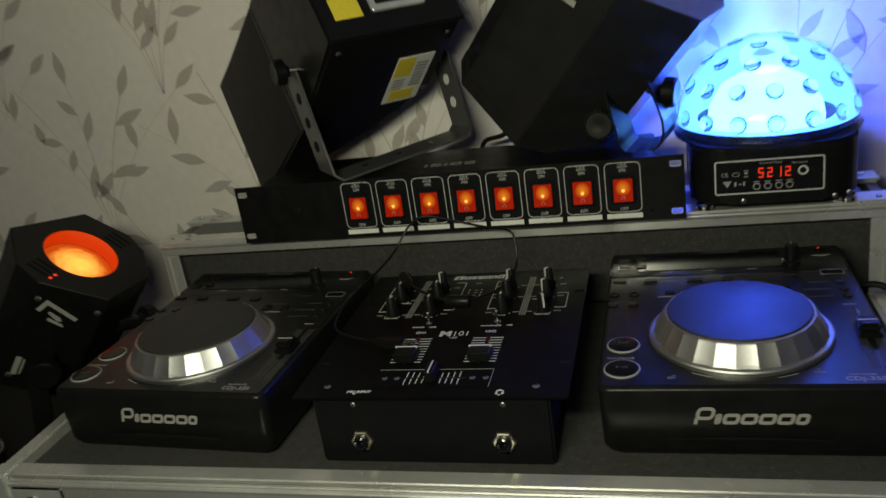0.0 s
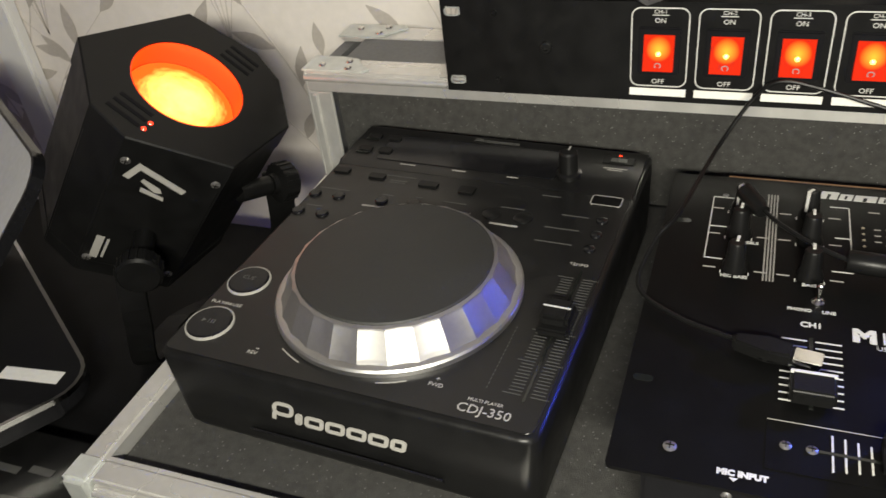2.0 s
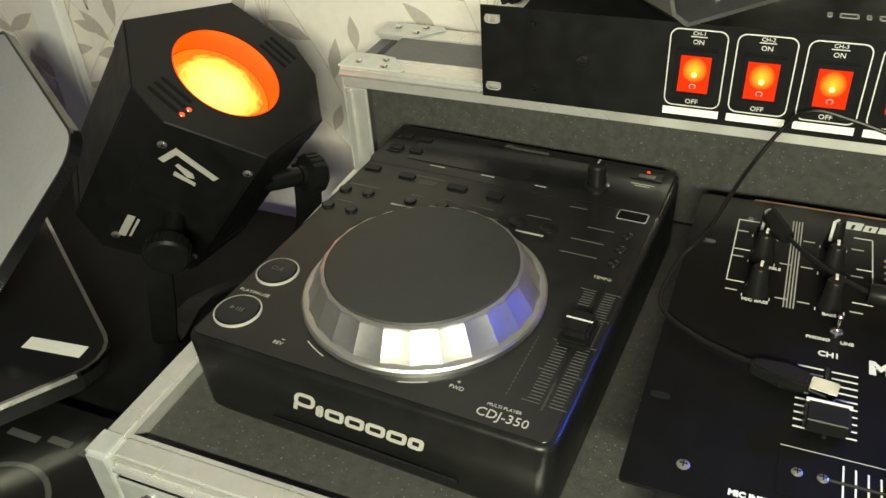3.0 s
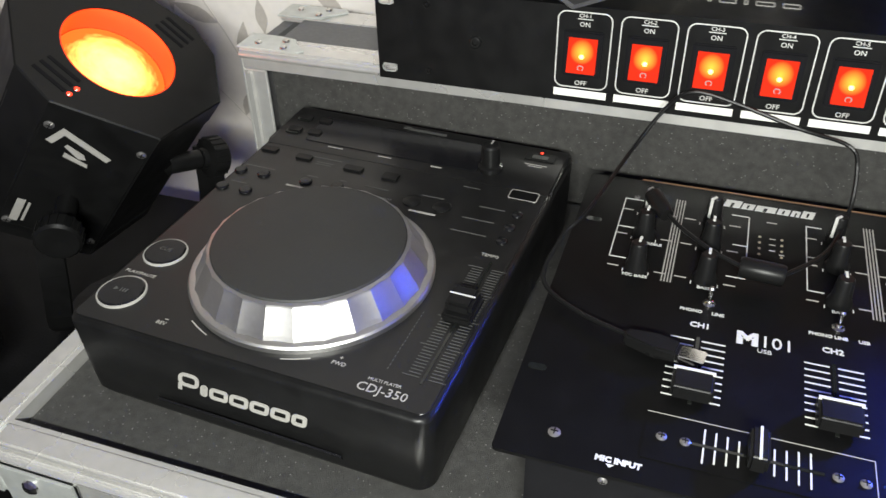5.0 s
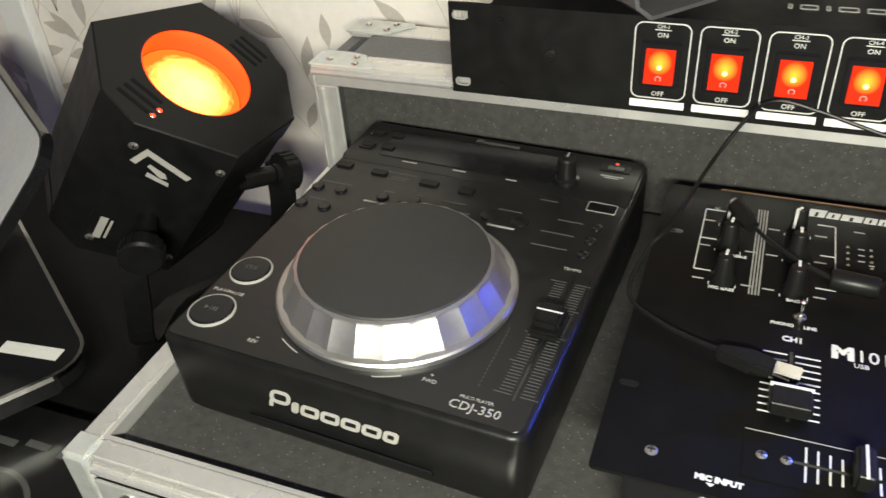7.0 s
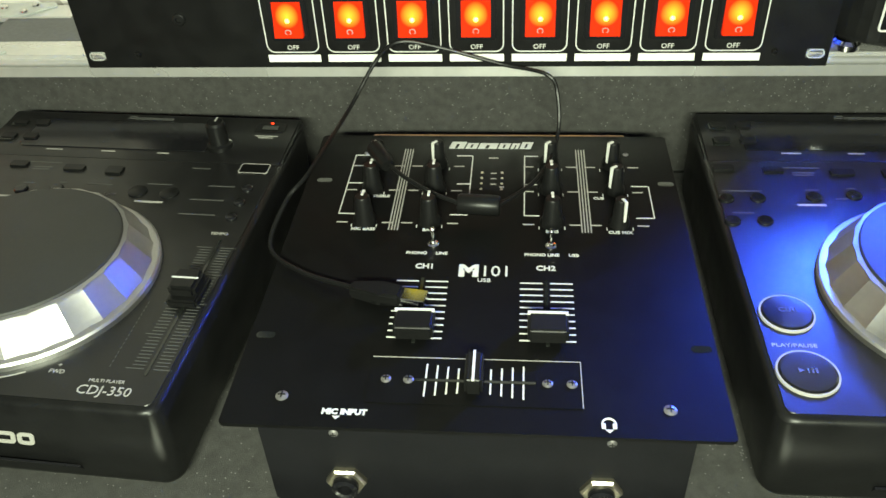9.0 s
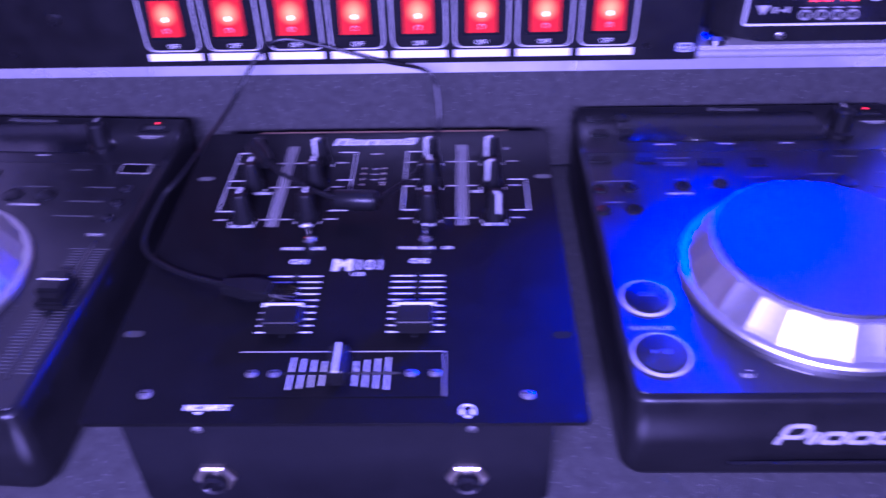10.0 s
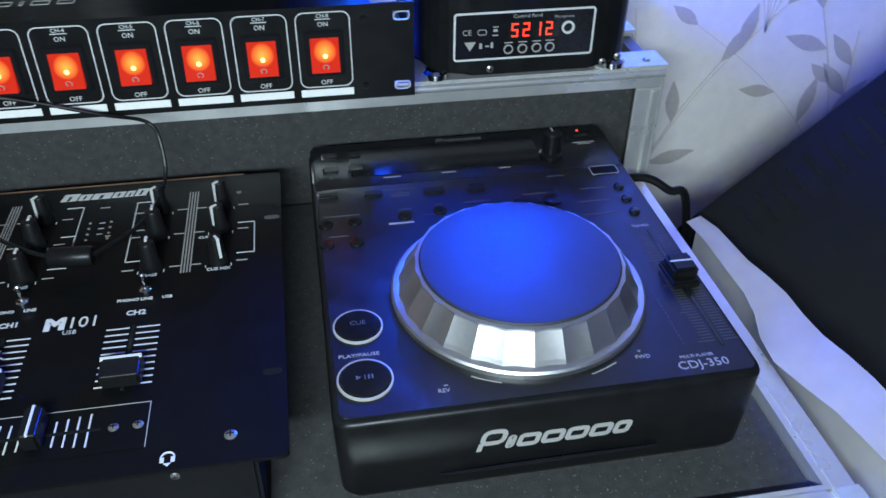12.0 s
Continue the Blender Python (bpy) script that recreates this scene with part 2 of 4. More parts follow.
def strap(line, width, thick, across, bm=None):
    """A flat bar bent along a line; across is the direction of its width."""
    own = bmesh.new()
    line, across = [Vector(p) for p in line], Vector(across).normalized()
    rings = []
    for i, p in enumerate(line):
        a = (p - line[i - 1]).normalized() if i else (line[1] - p).normalized()
        b = (line[i + 1] - p).normalized() if i < len(line) - 1 else a
        out = across.cross((a + b).normalized()).normalized()
        k = thick / 2 / max(0.5, a.dot((a + b).normalized()))
        rings.append([own.verts.new(p + s * across * width / 2 + q * out * k) for s, q in ((-1, -1), (1, -1), (1, 1), (-1, 1))])
    for a, b in zip(rings, rings[1:]):
        for k in range(4):
            own.faces.new((a[k], a[(k + 1) % 4], b[(k + 1) % 4], b[k]))
    own.faces.new(rings[0][::-1])
    own.faces.new(rings[-1])
    return join(bm, own)


FLAT = Matrix.Identity(4)
UPRIGHT = pose(0, 0, 0, 90)


def words(text, size, mat, parent, m, name="lettering", wide=1.0, align="LEFT", lean=0.0, bold=0.0):
    """Raised print: the built-in font as a thin mesh."""
    data = bpy.data.curves.new(name, "FONT")
    data.body, data.size, data.extrude, data.align_x, data.shear = text, size, 0.00008, align, lean
    data.resolution_u, data.offset = 2, bold
    ob = new(name, data)
    mesh = bpy.data.meshes.new_from_object(ob.evaluated_get(bpy.context.evaluated_depsgraph_get()))
    bpy.data.objects.remove(ob)
    mesh.transform(m @ Matrix.Diagonal((wide, 1, 1, 1)))
    mesh.materials.clear()
    mesh.materials.append(mat)
    made = new(name, mesh)
    made.parent = parent
    return made


def marks(rects, mat, parent, name="print", m=None, thick=0.00016):
    """Flat printed bars (x, y, width, height) on a face, each a part of its own; alike bars share a mesh."""
    shared = {}
    for x, y, w, h in rects:
        key = (round(w, 5), round(h, 5))
        if key not in shared:
            bm = box(0, w, 0, h, -thick / 2, thick)
            mesh = bpy.data.meshes.new(name)
            bm.to_mesh(mesh)
            bm.free()
            mesh.materials.append(mat)
            shared[key] = mesh
        ob = new(name, shared[key])
        ob.parent = parent
        ob.matrix_basis = (m if m is not None else FLAT) @ Matrix.Translation((x, y, 0))


def wordmark(width, height, mat, parent, m, lean=0.2, count=7):
    """A maker's mark as plain slanted blocks."""
    wide = [1.25, 0.5, 1.1, 1.1, 1.1, 1.1, 0.85][:count]
    unit = width / sum(wide)
    shear = Matrix(((1, lean, 0, 0), (0, 1, 0, 0), (0, 0, 1, 0), (0, 0, 0, 1)))
    x = 0.0
    for i in range(count):
        w, h = unit * wide[i], height if i == 0 else height * 0.62
        bm = frame_strip(x, x + w * (0.93 if i != 1 else 0.80), height * 0.26 if i == 0 else 0, h, min(h * 0.3, w * 0.38), height * 0.175 if i != 1 else w * 0.39, -0.0001, 0.0003)
        if i == 0:
            box(0, height * 0.175, 0, height * 0.36, -0.0001, 0.00028, bm=bm)
        x += w
        bmesh.ops.transform(bm, matrix=m @ shear, verts=bm.verts[:])
        part("mark_block", bm, mat, parent)


def knob(parent, x, y, z, r, h, turn, name="knob", mat=None, line=True, skirt=1.25):
    """A tapered rotary knob with a white pointer."""
    bm = lathe([(0, 0), (r * skirt, 0), (r * skirt, h * 0.12), (r, h * 0.3), (r * 0.82, h * 0.94), (r * 0.7, h), (0, h)], 20, pose(x, y, z))
    ob = part(name, bm, mat or PLASTIC, parent, smooth=True)
    if line:
        bm = box(-0.0007, 0.0007, r * 0.1, r * 0.85, h - 0.0002, h + 0.0006)
        box(-0.0008, 0.0008, r * 0.80, r * 1.03, h * 0.22, h + 0.0004, bm=bm)
        bmesh.ops.transform(bm, matrix=pose(x, y, z, 0, 0, turn), verts=bm.verts[:])
        part("pointer", bm, INK, ob)
    return ob


def screw(parent, m, r=0.003):
    bm = lathe([(0, 0.0012), (r * 0.5, 0.0011), (r, 0.0003), (r, -0.0005)][::-1], 14, m)
    ob = part("screw", bm, BOLT, parent, smooth=True)
    bm = box(-r * 0.6, r * 0.6, -r * 0.1, r * 0.1, 0.001, 0.0014)
    box(-r * 0.1, r * 0.1, -r * 0.6, r * 0.6, 0.001, 0.0014, bm=bm)
    bmesh.ops.transform(bm, matrix=m, verts=bm.verts[:])
    part("slot", bm, STEEL, ob)
    return ob

# ---- the room ----
FOAM_Z, WALL_Y, TABLE_Z = 0.024, 0.36, -0.075
wall = tagged(part("wall_north", box(-1.9, 1.9, WALL_Y, WALL_Y + 0.12, -0.80, 1.75), PAPER), "pale wallpapered wall with a printed grey leaf pattern", "wall", kind="structure")
tagged(part("wall_south", box(-1.9, 1.9, -2.72, -2.6, -0.80, 1.75), PAPER), "plain pale wall behind the camera", "wall", kind="structure")
tagged(part("wall_east", box(1.9, 2.02, -2.72, 0.48, -0.80, 1.75), PAPER), "plain pale side wall", "wall", kind="structure")
tagged(part("wall_west", box(-2.02, -1.9, -2.72, 0.48, -0.80, 1.75), PAPER), "plain pale side wall", "wall", kind="structure")
tagged(part("floor", box(-2.02, 2.02, -2.72, 0.48, -0.9, -0.8), CARPET), "brown carpeted floor", "floor", kind="structure")
tagged(part("ceiling", box(-2.02, 2.02, -2.72, 0.48, 1.75, 1.85), WHITE), "plain white ceiling", "ceiling", kind="structure")


def leaf(length, width):
    """One printed leaf as a thin pointed plate, root at the origin, tip along y."""
    bm = bmesh.new()
    rows = [(0, 0.0), (0.12, 0.35), (0.3, 0.85), (0.48, 1.0), (0.68, 0.78), (0.86, 0.36), (1, 0.0)]
    for z in (-0.0002, 0.0007):
        pts = [(w * width / 2, t * length) for t, w in rows] + [(-w * width / 2, t * length) for t, w in rows[-2:0:-1]]
        bm.faces.new([bm.verts.new((x, y, z)) for x, y in pts])
    return bm


def wallpaper():
    """Sprays of curved stems with leaves, repeated over the wall."""
    rng = random.Random(5)
    shapes = []
    for length, width in ((0.048, 0.015), (0.042, 0.014), (0.036, 0.013), (0.054, 0.016)):
        bm = leaf(length, width)
        mesh = bpy.data.meshes.new("leaf")
        bm.to_mesh(mesh)
        bm.free()
        mesh.materials.append(PRINT)
        shapes.append(mesh)
    face = pose(0, WALL_Y - 0.0004, 0, 90)
    stems = bmesh.new()
    for gx in range(-5, 5):
        for gz in range(0, 3):
            x0, z0 = gx * 0.235 + (0.11 if gz % 2 else 0) + rng.uniform(-0.02, 0.02), -0.14 + gz * 0.21
            for s in range(5):
                bend = (s - 2) * 0.055 + rng.uniform(-0.02, 0.02)
                high = rng.uniform(0.17, 0.27)
                line = glide([(x0, z0, 0), (x0 + bend * 0.25, z0 + high * 0.35, 0), (x0 + bend * 0.8, z0 + high * 0.7, 0), (x0 + bend * 1.5, z0 + high, 0)], 6)
                strap([face @ p for p in line], 0.0011 + 0.0006 * (s % 2), 0.0006, (1, 0, 0.0), bm=stems)
                for k in (5, 8, 11, 14, 18):
                    if rng.random() < 0.30:
                        continue
                    p, way = line[k], line[k] - line[k - 1]
                    turn = math.degrees(math.atan2(-way.x, way.y)) + (0 if k == 18 else rng.choice((-1, 1)) * rng.uniform(25, 65))
                    ob = new("leaf", shapes[rng.randrange(4)])
                    ob.parent = wall
                    ob.matrix_world = face @ pose(p.x, p.y, 0.0002 * (k % 4), 0, 0, turn)
    part("stem", stems, STEM, wall, "thin printed stems", kind="stuff")


bm = box(-0.915, -0.872, WALL_Y - 0.02, WALL_Y - 0.001, -0.79, 1.74, 0.004)
tagged(part("trim", bm, WHITE), "white painted upright door trim against the wall", "trim", kind="structure")
table = thing("table", pose(0, 0, TABLE_Z), "black cloth covered table under the flight case", "table")
part("tabletop", box(-0.95, 0.95, -0.40, 0.236, -0.03, 0, 0.004), TABLE, table)
for x in (-0.88, 0.88):
    for y in (-0.34, 0.19):
        part("leg", box(x - 0.025, x + 0.025, y - 0.025, y + 0.025, -0.725, -0.031), STEEL, table)

# ---- flight case ----
X0, X1, YF, YB = -0.398, 0.403, -0.149, 0.262
case = thing("flight_case", pose(0, 0, TABLE_Z), "open foam-lined flight case with aluminium edges", "flight case")
D = -TABLE_Z
part("base", box(X0 + 0.004, X1 - 0.004, YF + 0.004, YB - 0.004, 0.0, D + 0.014), LAMINATE, case, "grey laminate base box")
part("floor_foam", box(X0 + 0.016, X1 - 0.016, YF + 0.016, 0.1915, D + 0.0145, D + FOAM_Z, 0.002), FOAM, case, "dark speckled foam lining")
for n, b in (("front_rail", (X0 + 0.0165, X1 - 0.0165, YF, YF + 0.014)), ("side_rail", (X0, X0 + 0.014, YF, 0.176)), ("side_rail", (X1 - 0.014, X1, YF, 0.176))):
    bm = box(b[0], b[1], b[2], b[3], D + 0.0285, D + 0.0335, 0.0012)
    if n == "front_rail":
        part("rail_face", box(b[0], b[1], YF - 0.002, YF + 0.002, D - 0.002, D + 0.0283, 0.001), ALU, case)
        part("rail_bead", tube([(b[0], YF - 0.002, D + 0.0235), (b[1], YF - 0.002, D + 0.0235)], 0.0022, 10, smooth=False), ALU, case, smooth=True)
    else:
        x = b[0] if b[0] < 0 else b[1]
        part("rail_face", box(x - 0.002, x + 0.002, b[2], b[3], D - 0.002, D + 0.0283, 0.001), ALU, case)
    part(n, bm, ALU, case, "scuffed aluminium edge profile")
for n, b in (("lip", (X0 + 0.014, X1 - 0.014, YF + 0.014, YF + 0.017)), ("lip", (X0 + 0.014, X0 + 0.017, YF + 0.017, 0.176)), ("lip", (X1 - 0.017, X1 - 0.014, YF + 0.017, 0.176))):
    part(n, box(*b, D + 0.022, D + 0.0325), ALU, case)
ZT, XL, XR = 0.1285, -0.394, 0.407
for x in (XL, XR - 0.012):
    part("side_board", box(x + 0.001, x + 0.011, 0.178, YB, D + 0.0141, D + ZT - 0.004), LAMINATE, case)
part("back_board", box(XL + 0.012, XR - 0.012, YB - 0.012, YB - 0.001, D + 0.0141, D + ZT - 0.004), LAMINATE, case)
part("back_foam", box(XL + 0.013, XR - 0.013, 0.192, 0.205, D + FOAM_Z, D + ZT - 0.005, 0.001), FOAM, case, "dark foam lining")
part("shelf", box(XL + 0.022, XR - 0.022, 0.196, YB - 0.022, D + ZT - 0.0038, D + ZT), LAMINATE, case, "grey laminate top strip")
part("top_rail", box(XL, XR, 0.172, 0.1965, D + ZT - 0.003, D + ZT + 0.001, 0.001), ALU, case, "scuffed aluminium edge profile")
part("rail_face", box(XL, XR, 0.172, 0.1745, D + ZT - 0.016, D + ZT - 0.0032, 0.0008), ALU, case)
part("rail_bead", tube([(XL, 0.1712, D + ZT - 0.0040), (XR, 0.1712, D + ZT - 0.0040)], 0.0030, 12, smooth=False), ALU, case, "bright rounded rail bead", smooth=True)
part("back_rail", box(XL, XR, YB - 0.0225, YB + 0.002, D + ZT - 0.003, D + ZT + 0.001, 0.001), ALU, case)
for x, s in ((XL, 1), (XR, -1)):
    a, b = sorted((x, x + s * 0.020))
    bm = box(a, b, 0.172, 0.175, D + 0.030, D + ZT - 0.0165, 0.0008)
    a, b = sorted((x + s * 0.004, x + s * 0.008))
    box(a, b, 0.1695, 0.1722, D + 0.036, D + ZT - 0.018, 0.0008, bm=bm)
    a, b = sorted((x - s * 0.0015, x + s * 0.0008))
    box(a, b, 0.172, 0.194, D + 0.036, D + ZT, 0.0006, bm=bm)
    part("post", bm, ALU, case, "aluminium corner post")
    outline = [(0, 0), (0.052, 0.0), (0.056, 0.006), (0.044, 0.016), (0.040, 0.024), (0.026, 0.027), (0.0, 0.027)]
    for y, f in ((0.1705, 1), (YB + 0.003, -1)):
        plate = prism([(x - s * 0.002 + s * px, y + f * py) for px, py in outline], D + ZT + 0.0012, D + ZT + 0.0028, 0.0005)
        plate = part("corner_plate", plate, ZINC, case, "stamped zinc corner plate")
        for px, py in ((0.012, 0.010), (0.036, 0.006), (0.032, 0.018)):
            dome = [(0.0032, 0), (0.003, 0.0009), (0.0017, 0.0018), (0, 0.002)]
            part("rivet", lathe(dome, 12, pose(x + s * px, y + f * py, D + ZT + 0.0027)), CHROME, plate, smooth=True)
for x, s in ((X0, 1), (X1, -1)):
    a, b = sorted((x - s * 0.003, x + s * 0.016))
    plate = part("ball_corner", box(a, b, YF - 0.0045, YF + 0.016, D - 0.010, D + 0.0345, 0.003, 3), ZINC, case, "stamped zinc corner cap")
bm = box(X0 + 0.018, X0 + 0.072, YF - 0.006, YF - 0.002, D - 0.020, D + 0.022, 0.003)
plate = part("side_plate", bm, ZINC, case, "zinc corner fitting")
for x in (-0.358, -0.006, 0.36):
    part("rivet", lathe([(0.0055, 0), (0.005, 0.002), (0.003, 0.0035), (0, 0.004)], 14, pose(x, YF - 0.002 - (0.0035 if x == -0.358 else 0), D + 0.010, 90)), CHROME, case, smooth=True)

# ---- players ----


def scallop(r, z, n=26):
    return [(r * math.cos(2 * math.pi * (i + 0.5) / n), r * math.sin(2 * math.pi * (i + 0.5) / n), z) for i in range(n)]


def player(m, label):
    p = thing("cd_player", m, label, "cd player", "pair of cd players")
    T = 0.064
    outline = rounded(-0.109, 0.109, 0.0, 0.262, 0.009, 5)
    bm = bmesh.new()
    loops = []
    for inset, z in ((0.009, 0.001), (0.004, 0.006), (0.0015, 0.011), (0.0008, 0.030), (0.0, T - 0.003), (0.0008, T - 0.0012), (0.0025, T)):
        sx, sy = (0.109 - inset) / 0.109, (0.131 - inset) / 0.131
        loops.append([bm.verts.new((x * sx, 0.131 + (y - 0.131) * sy, z)) for x, y in outline])
    for a, b in zip(loops, loops[1:]):
        for i in range(len(a)):
            bm.faces.new((a[i], a[(i + 1) % len(a)], b[(i + 1) % len(a)], b[i]))
    bm.faces.new(loops[0][::-1])
    bm.faces.new(loops[-1])
    body = part("body", bm, PLASTIC, p, smooth=True)
    for x in (-0.085, 0.085):
        for y in (0.03, 0.23):
            part("foot", lathe([(0, 0), (0.011, 0), (0.012, 0.005)], 16, pose(x, y, 0)), RUBBER, p, smooth=True)
    # deck plate and raised rear display hood
    part("deck", prism(rounded(-0.1055, 0.1055, 0.004, 0.206, 0.004), T - 0.001, T + 0.0007, 0.0003, 1), TOP, p)
    own = bmesh.new()
    sect = [(0.2065, T - 0.002), (0.2065, T + 0.0007), (0.2110, T + 0.0016), (0.2570, T + 0.0042), (0.2605, T + 0.0030), (0.2618, T - 0.004), (0.259, T - 0.006)]
    ends = [[own.verts.new((x, y, z)) for y, z in sect] for x in (-0.1075, 0.1075)]
    for i in range(len(sect)):
        own.faces.new((ends[0][i], ends[0][(i + 1) % 7], ends[1][(i + 1) % 7], ends[1][i]))
    own.faces.new(ends[0])
    own.faces.new(ends[1][::-1])
    bmesh.ops.bevel(own, geom=[e for e in own.edges if abs(e.verts[0].co.x - e.verts[1].co.x) < 1e-5], offset=0.002, segments=2, affect="EDGES")
    hood = part("hood", own, TOP, p, "black display hood", smooth=True)
    tilt = pose(0, 0.2095, T + 0.0018, math.degrees(math.atan2(0.0024, 0.0475)))
    part("display", prism(rounded(-0.081, 0.052, 0.007, 0.040, 0.002), -0.0004, 0.0004, 0.0002, 1, m=tilt), GLOSS, hood, "dark switched-off display window")
    wordmark(0.034, 0.0038, DIM, hood, tilt @ pose(-0.018, 0.0425, 0.0003))
    part("lamp_led", lathe([(0.0011, 0), (0.0008, 0.0007), (0, 0.0009)], 10, tilt @ pose(0.088, 0.043, 0)), LED, hood, "tiny lit red lamp")
    marks([(0.078, 0.033, 0.021, 0.009)], PLASTIC, hood, "usb_port", tilt, 0.0005)
    marks([(0.083, 0.0345, 0.011, 0.0045), (-0.100, 0.03, 0.010, 0.007), (-0.100, 0.012, 0.010, 0.007)], GLASS, hood, "port_opening", tilt, 0.0009)
    marks([(0.080, 0.0275, 0.016, 0.0007), (0.083, 0.0255, 0.010, 0.0006), (-0.060, 0.0035, 0.012, 0.0009), (-0.02, 0.0035, 0.010, 0.0009), (0.02, 0.0035, 0.008, 0.0009)], GREY, hood, "small_print", tilt)
    for x in (-0.094, -0.078):
        for v in (0.017, 0.034):
            part("button", prism(rounded(x - 0.005, x + 0.005, v - 0.003, v + 0.003, 0.0012), 0, 0.0016, 0.0005, 2, m=tilt), PLASTIC, hood, smooth=True)
    dial = part("browse_knob", lathe([(0, 0), (0.0085, 0), (0.0085, 0.003), (0.0065, 0.004), (0.0062, 0.0175), (0.0052, 0.0188), (0, 0.0188)], 24, pose(0.060, 0.224, T + 0.0020)), PLASTIC, p, smooth=True)
    marks([(-0.0006, 0.001, 0.0012, 0.005)], GREY, dial, "pointer", pose(0.060, 0.224, T + 0.0209))
    # jog wheel
    C = pose(0.0005, 0.0845, 0) @ Matrix.Diagonal((0.98, 0.98, 1, 1))
    jog = part("jog_ring", lathe([(0.0724, T), (0.0724, T + 0.0035), (0.0714, T + 0.0047), (0.0672, T + 0.0052), (0.0655, T + 0.0046), (0.0655, T)], 96, C), SILVER, p, "polished silver ring", smooth=True)
    n = 26
    bm = bmesh.new()
    rings = []
    for r, z, dip in ((0.0688, T + 0.0046, 0.0004), (0.0675, T + 0.0075, 0.0008), (0.0597, T + 0.0205, 0.0007), (0.0592, T + 0.0214, 0.0004), (0.0562, T + 0.0222, 0.0)):
        ring = []
        for k in range(2 * n):
            a, d = math.pi * k / n, r if k % 2 == 0 else r * math.cos(math.pi / n) - dip
            ring.append(bm.verts.new((d * math.cos(a), d * math.sin(a), z)))
        rings.append(ring)
    for a, b in zip(rings, rings[1:]):
        for k in range(2 * n):
            bm.faces.new((a[k], a[(k + 1) % (2 * n)], b[(k + 1) % (2 * n)], b[k])).smooth = True
    for i, ring in enumerate(rings):
        for k in range(2 * n):
            for other in (ring[(k + 1) % (2 * n)], rings[i + 1][k] if i < 4 and k % 2 == 0 else None):
                edge = bm.edges.get((ring[k], other)) if other else None
                if edge:
                    edge.smooth = False
    bmesh.ops.transform(bm, matrix=C, verts=bm.verts[:])
    wheel = part("jog_wheel", bm, SILVER, p, "faceted silver jog wheel rim")
    part("jog_top", lathe([(0.0566, T + 0.018), (0.0566, T + 0.0224), (0.0558, T + 0.0232), (0.054, T + 0.0235), (0, T + 0.0235)], 96, C), PLATTER, wheel, "matt dark touch plate", smooth=True)
    # cue and play
    for y, r, lab in ((0.0670, 0.0132, "cue"), (0.0275, 0.0140, "play")):
        b = part(lab + "_button", lathe([(0, T + 0.0030), (r * 0.86, T + 0.0026), (r * 0.93, T + 0.0019), (r * 0.93, T)][::-1], 40, pose(-0.091, y, 0)), GLOSS, p, smooth=True)
        part("ring", lathe([(r * 0.94, T), (r * 0.94, T + 0.0020), (r * 1.005, T + 0.0018), (r * 1.015, T)], 40, pose(-0.091, y, 0)), GREY, b, "pale ring", smooth=True)
        if lab == "cue":
            words("CUE", 0.0045, DIM, b, pose(-0.091, y - 0.0005, T + 0.0031), align="CENTER")
        else:
            bm = prism([(-0.0045, -0.0015), (-0.0018, 0), (-0.0045, 0.0015)], 0, 0.0002)
            for x in (0.0014, 0.0032):
                box(x, x + 0.0009, -0.0015, 0.0015, 0, 0.0002, bm=bm)
            box(-0.0003, 0.0002, -0.0016, 0.0016, 0, 0.0002, bm=bm)
            bmesh.ops.transform(bm, matrix=pose(-0.091, y, T + 0.0030), verts=bm.verts[:])
            part("play_mark", bm, DIM, b)
    Z = pose(0, 0, T + 0.0008)
    words("PLAY/PAUSE", 0.0034, GREY, p, Z @ pose(-0.103, 0.0445, 0), wide=1.15)
    words("CDJ-350", 0.0078, GREY, p, Z @ pose(0.0655, 0.0085, 0))
    words("MULTI PLAYER", 0.0028, GREY, p, Z @ pose(0.0690, 0.0160, 0))
    words("FWD", 0.0036, GREY, p, Z @ pose(0.0465, 0.0195, 0))
    words("REV", 0.0036, GREY, p, Z @ pose(-0.057, 0.0130, 0))
    words("+", 0.004, GREY, p, Z @ pose(0.049, 0.0235, 0))
    marks([(-0.0535, 0.0172, 0.002, 0.0005)], GREY, p, "minus_mark", Z)
    for a0, a1, s in ((286, 300, 1), (238, 252, -1)):
        line = [C @ Vector((0.0760 * math.cos(radians(a)), 0.0760 * math.sin(radians(a)), T + 0.0009)) for a in range(a0, a1, 2)]
        part("arc_mark", strap(line, 0.0007, 0.0002, (1, 1, 0) if s < 0 else (1, -1, 0)), GREY, p)
    words("TEMPO", 0.0034, GREY, p, Z @ pose(0.0865, 0.1315, 0))
    words("LOOP", 0.0030, GREY, p, Z @ pose(0.004, 0.1655, 0))
    # tempo slider
    part("slider_slot", box(0.0943, 0.0957, 0.022, 0.127, T, T + 0.0010), GLASS, p)
    ticks = []
    for i in range(41):
        y = 0.026 + i * 0.00234
        w = 0.0092 if i % 10 == 0 else 0.0066
        ticks += [(0.0925 - w, y, w, 0.0004), (0.0975, y, w, 0.0004)]
    marks(ticks, DIM, p, "scale", Z)
    bm = box(0.0865, 0.1035, 0.0685, 0.0905, T + 0.0014, T + 0.0060, 0.0012)
    box(0.0875, 0.1025, 0.0715, 0.0885, T + 0.0055, T + 0.0125, 0.0018, bm=bm)
    cap = part("slider_cap", bm, PLASTIC, p, smooth=True)
    marks([(0.0878, 0.0796, 0.0144, 0.0010)], INK, cap, "pointer", pose(0, 0, T + 0.0127))
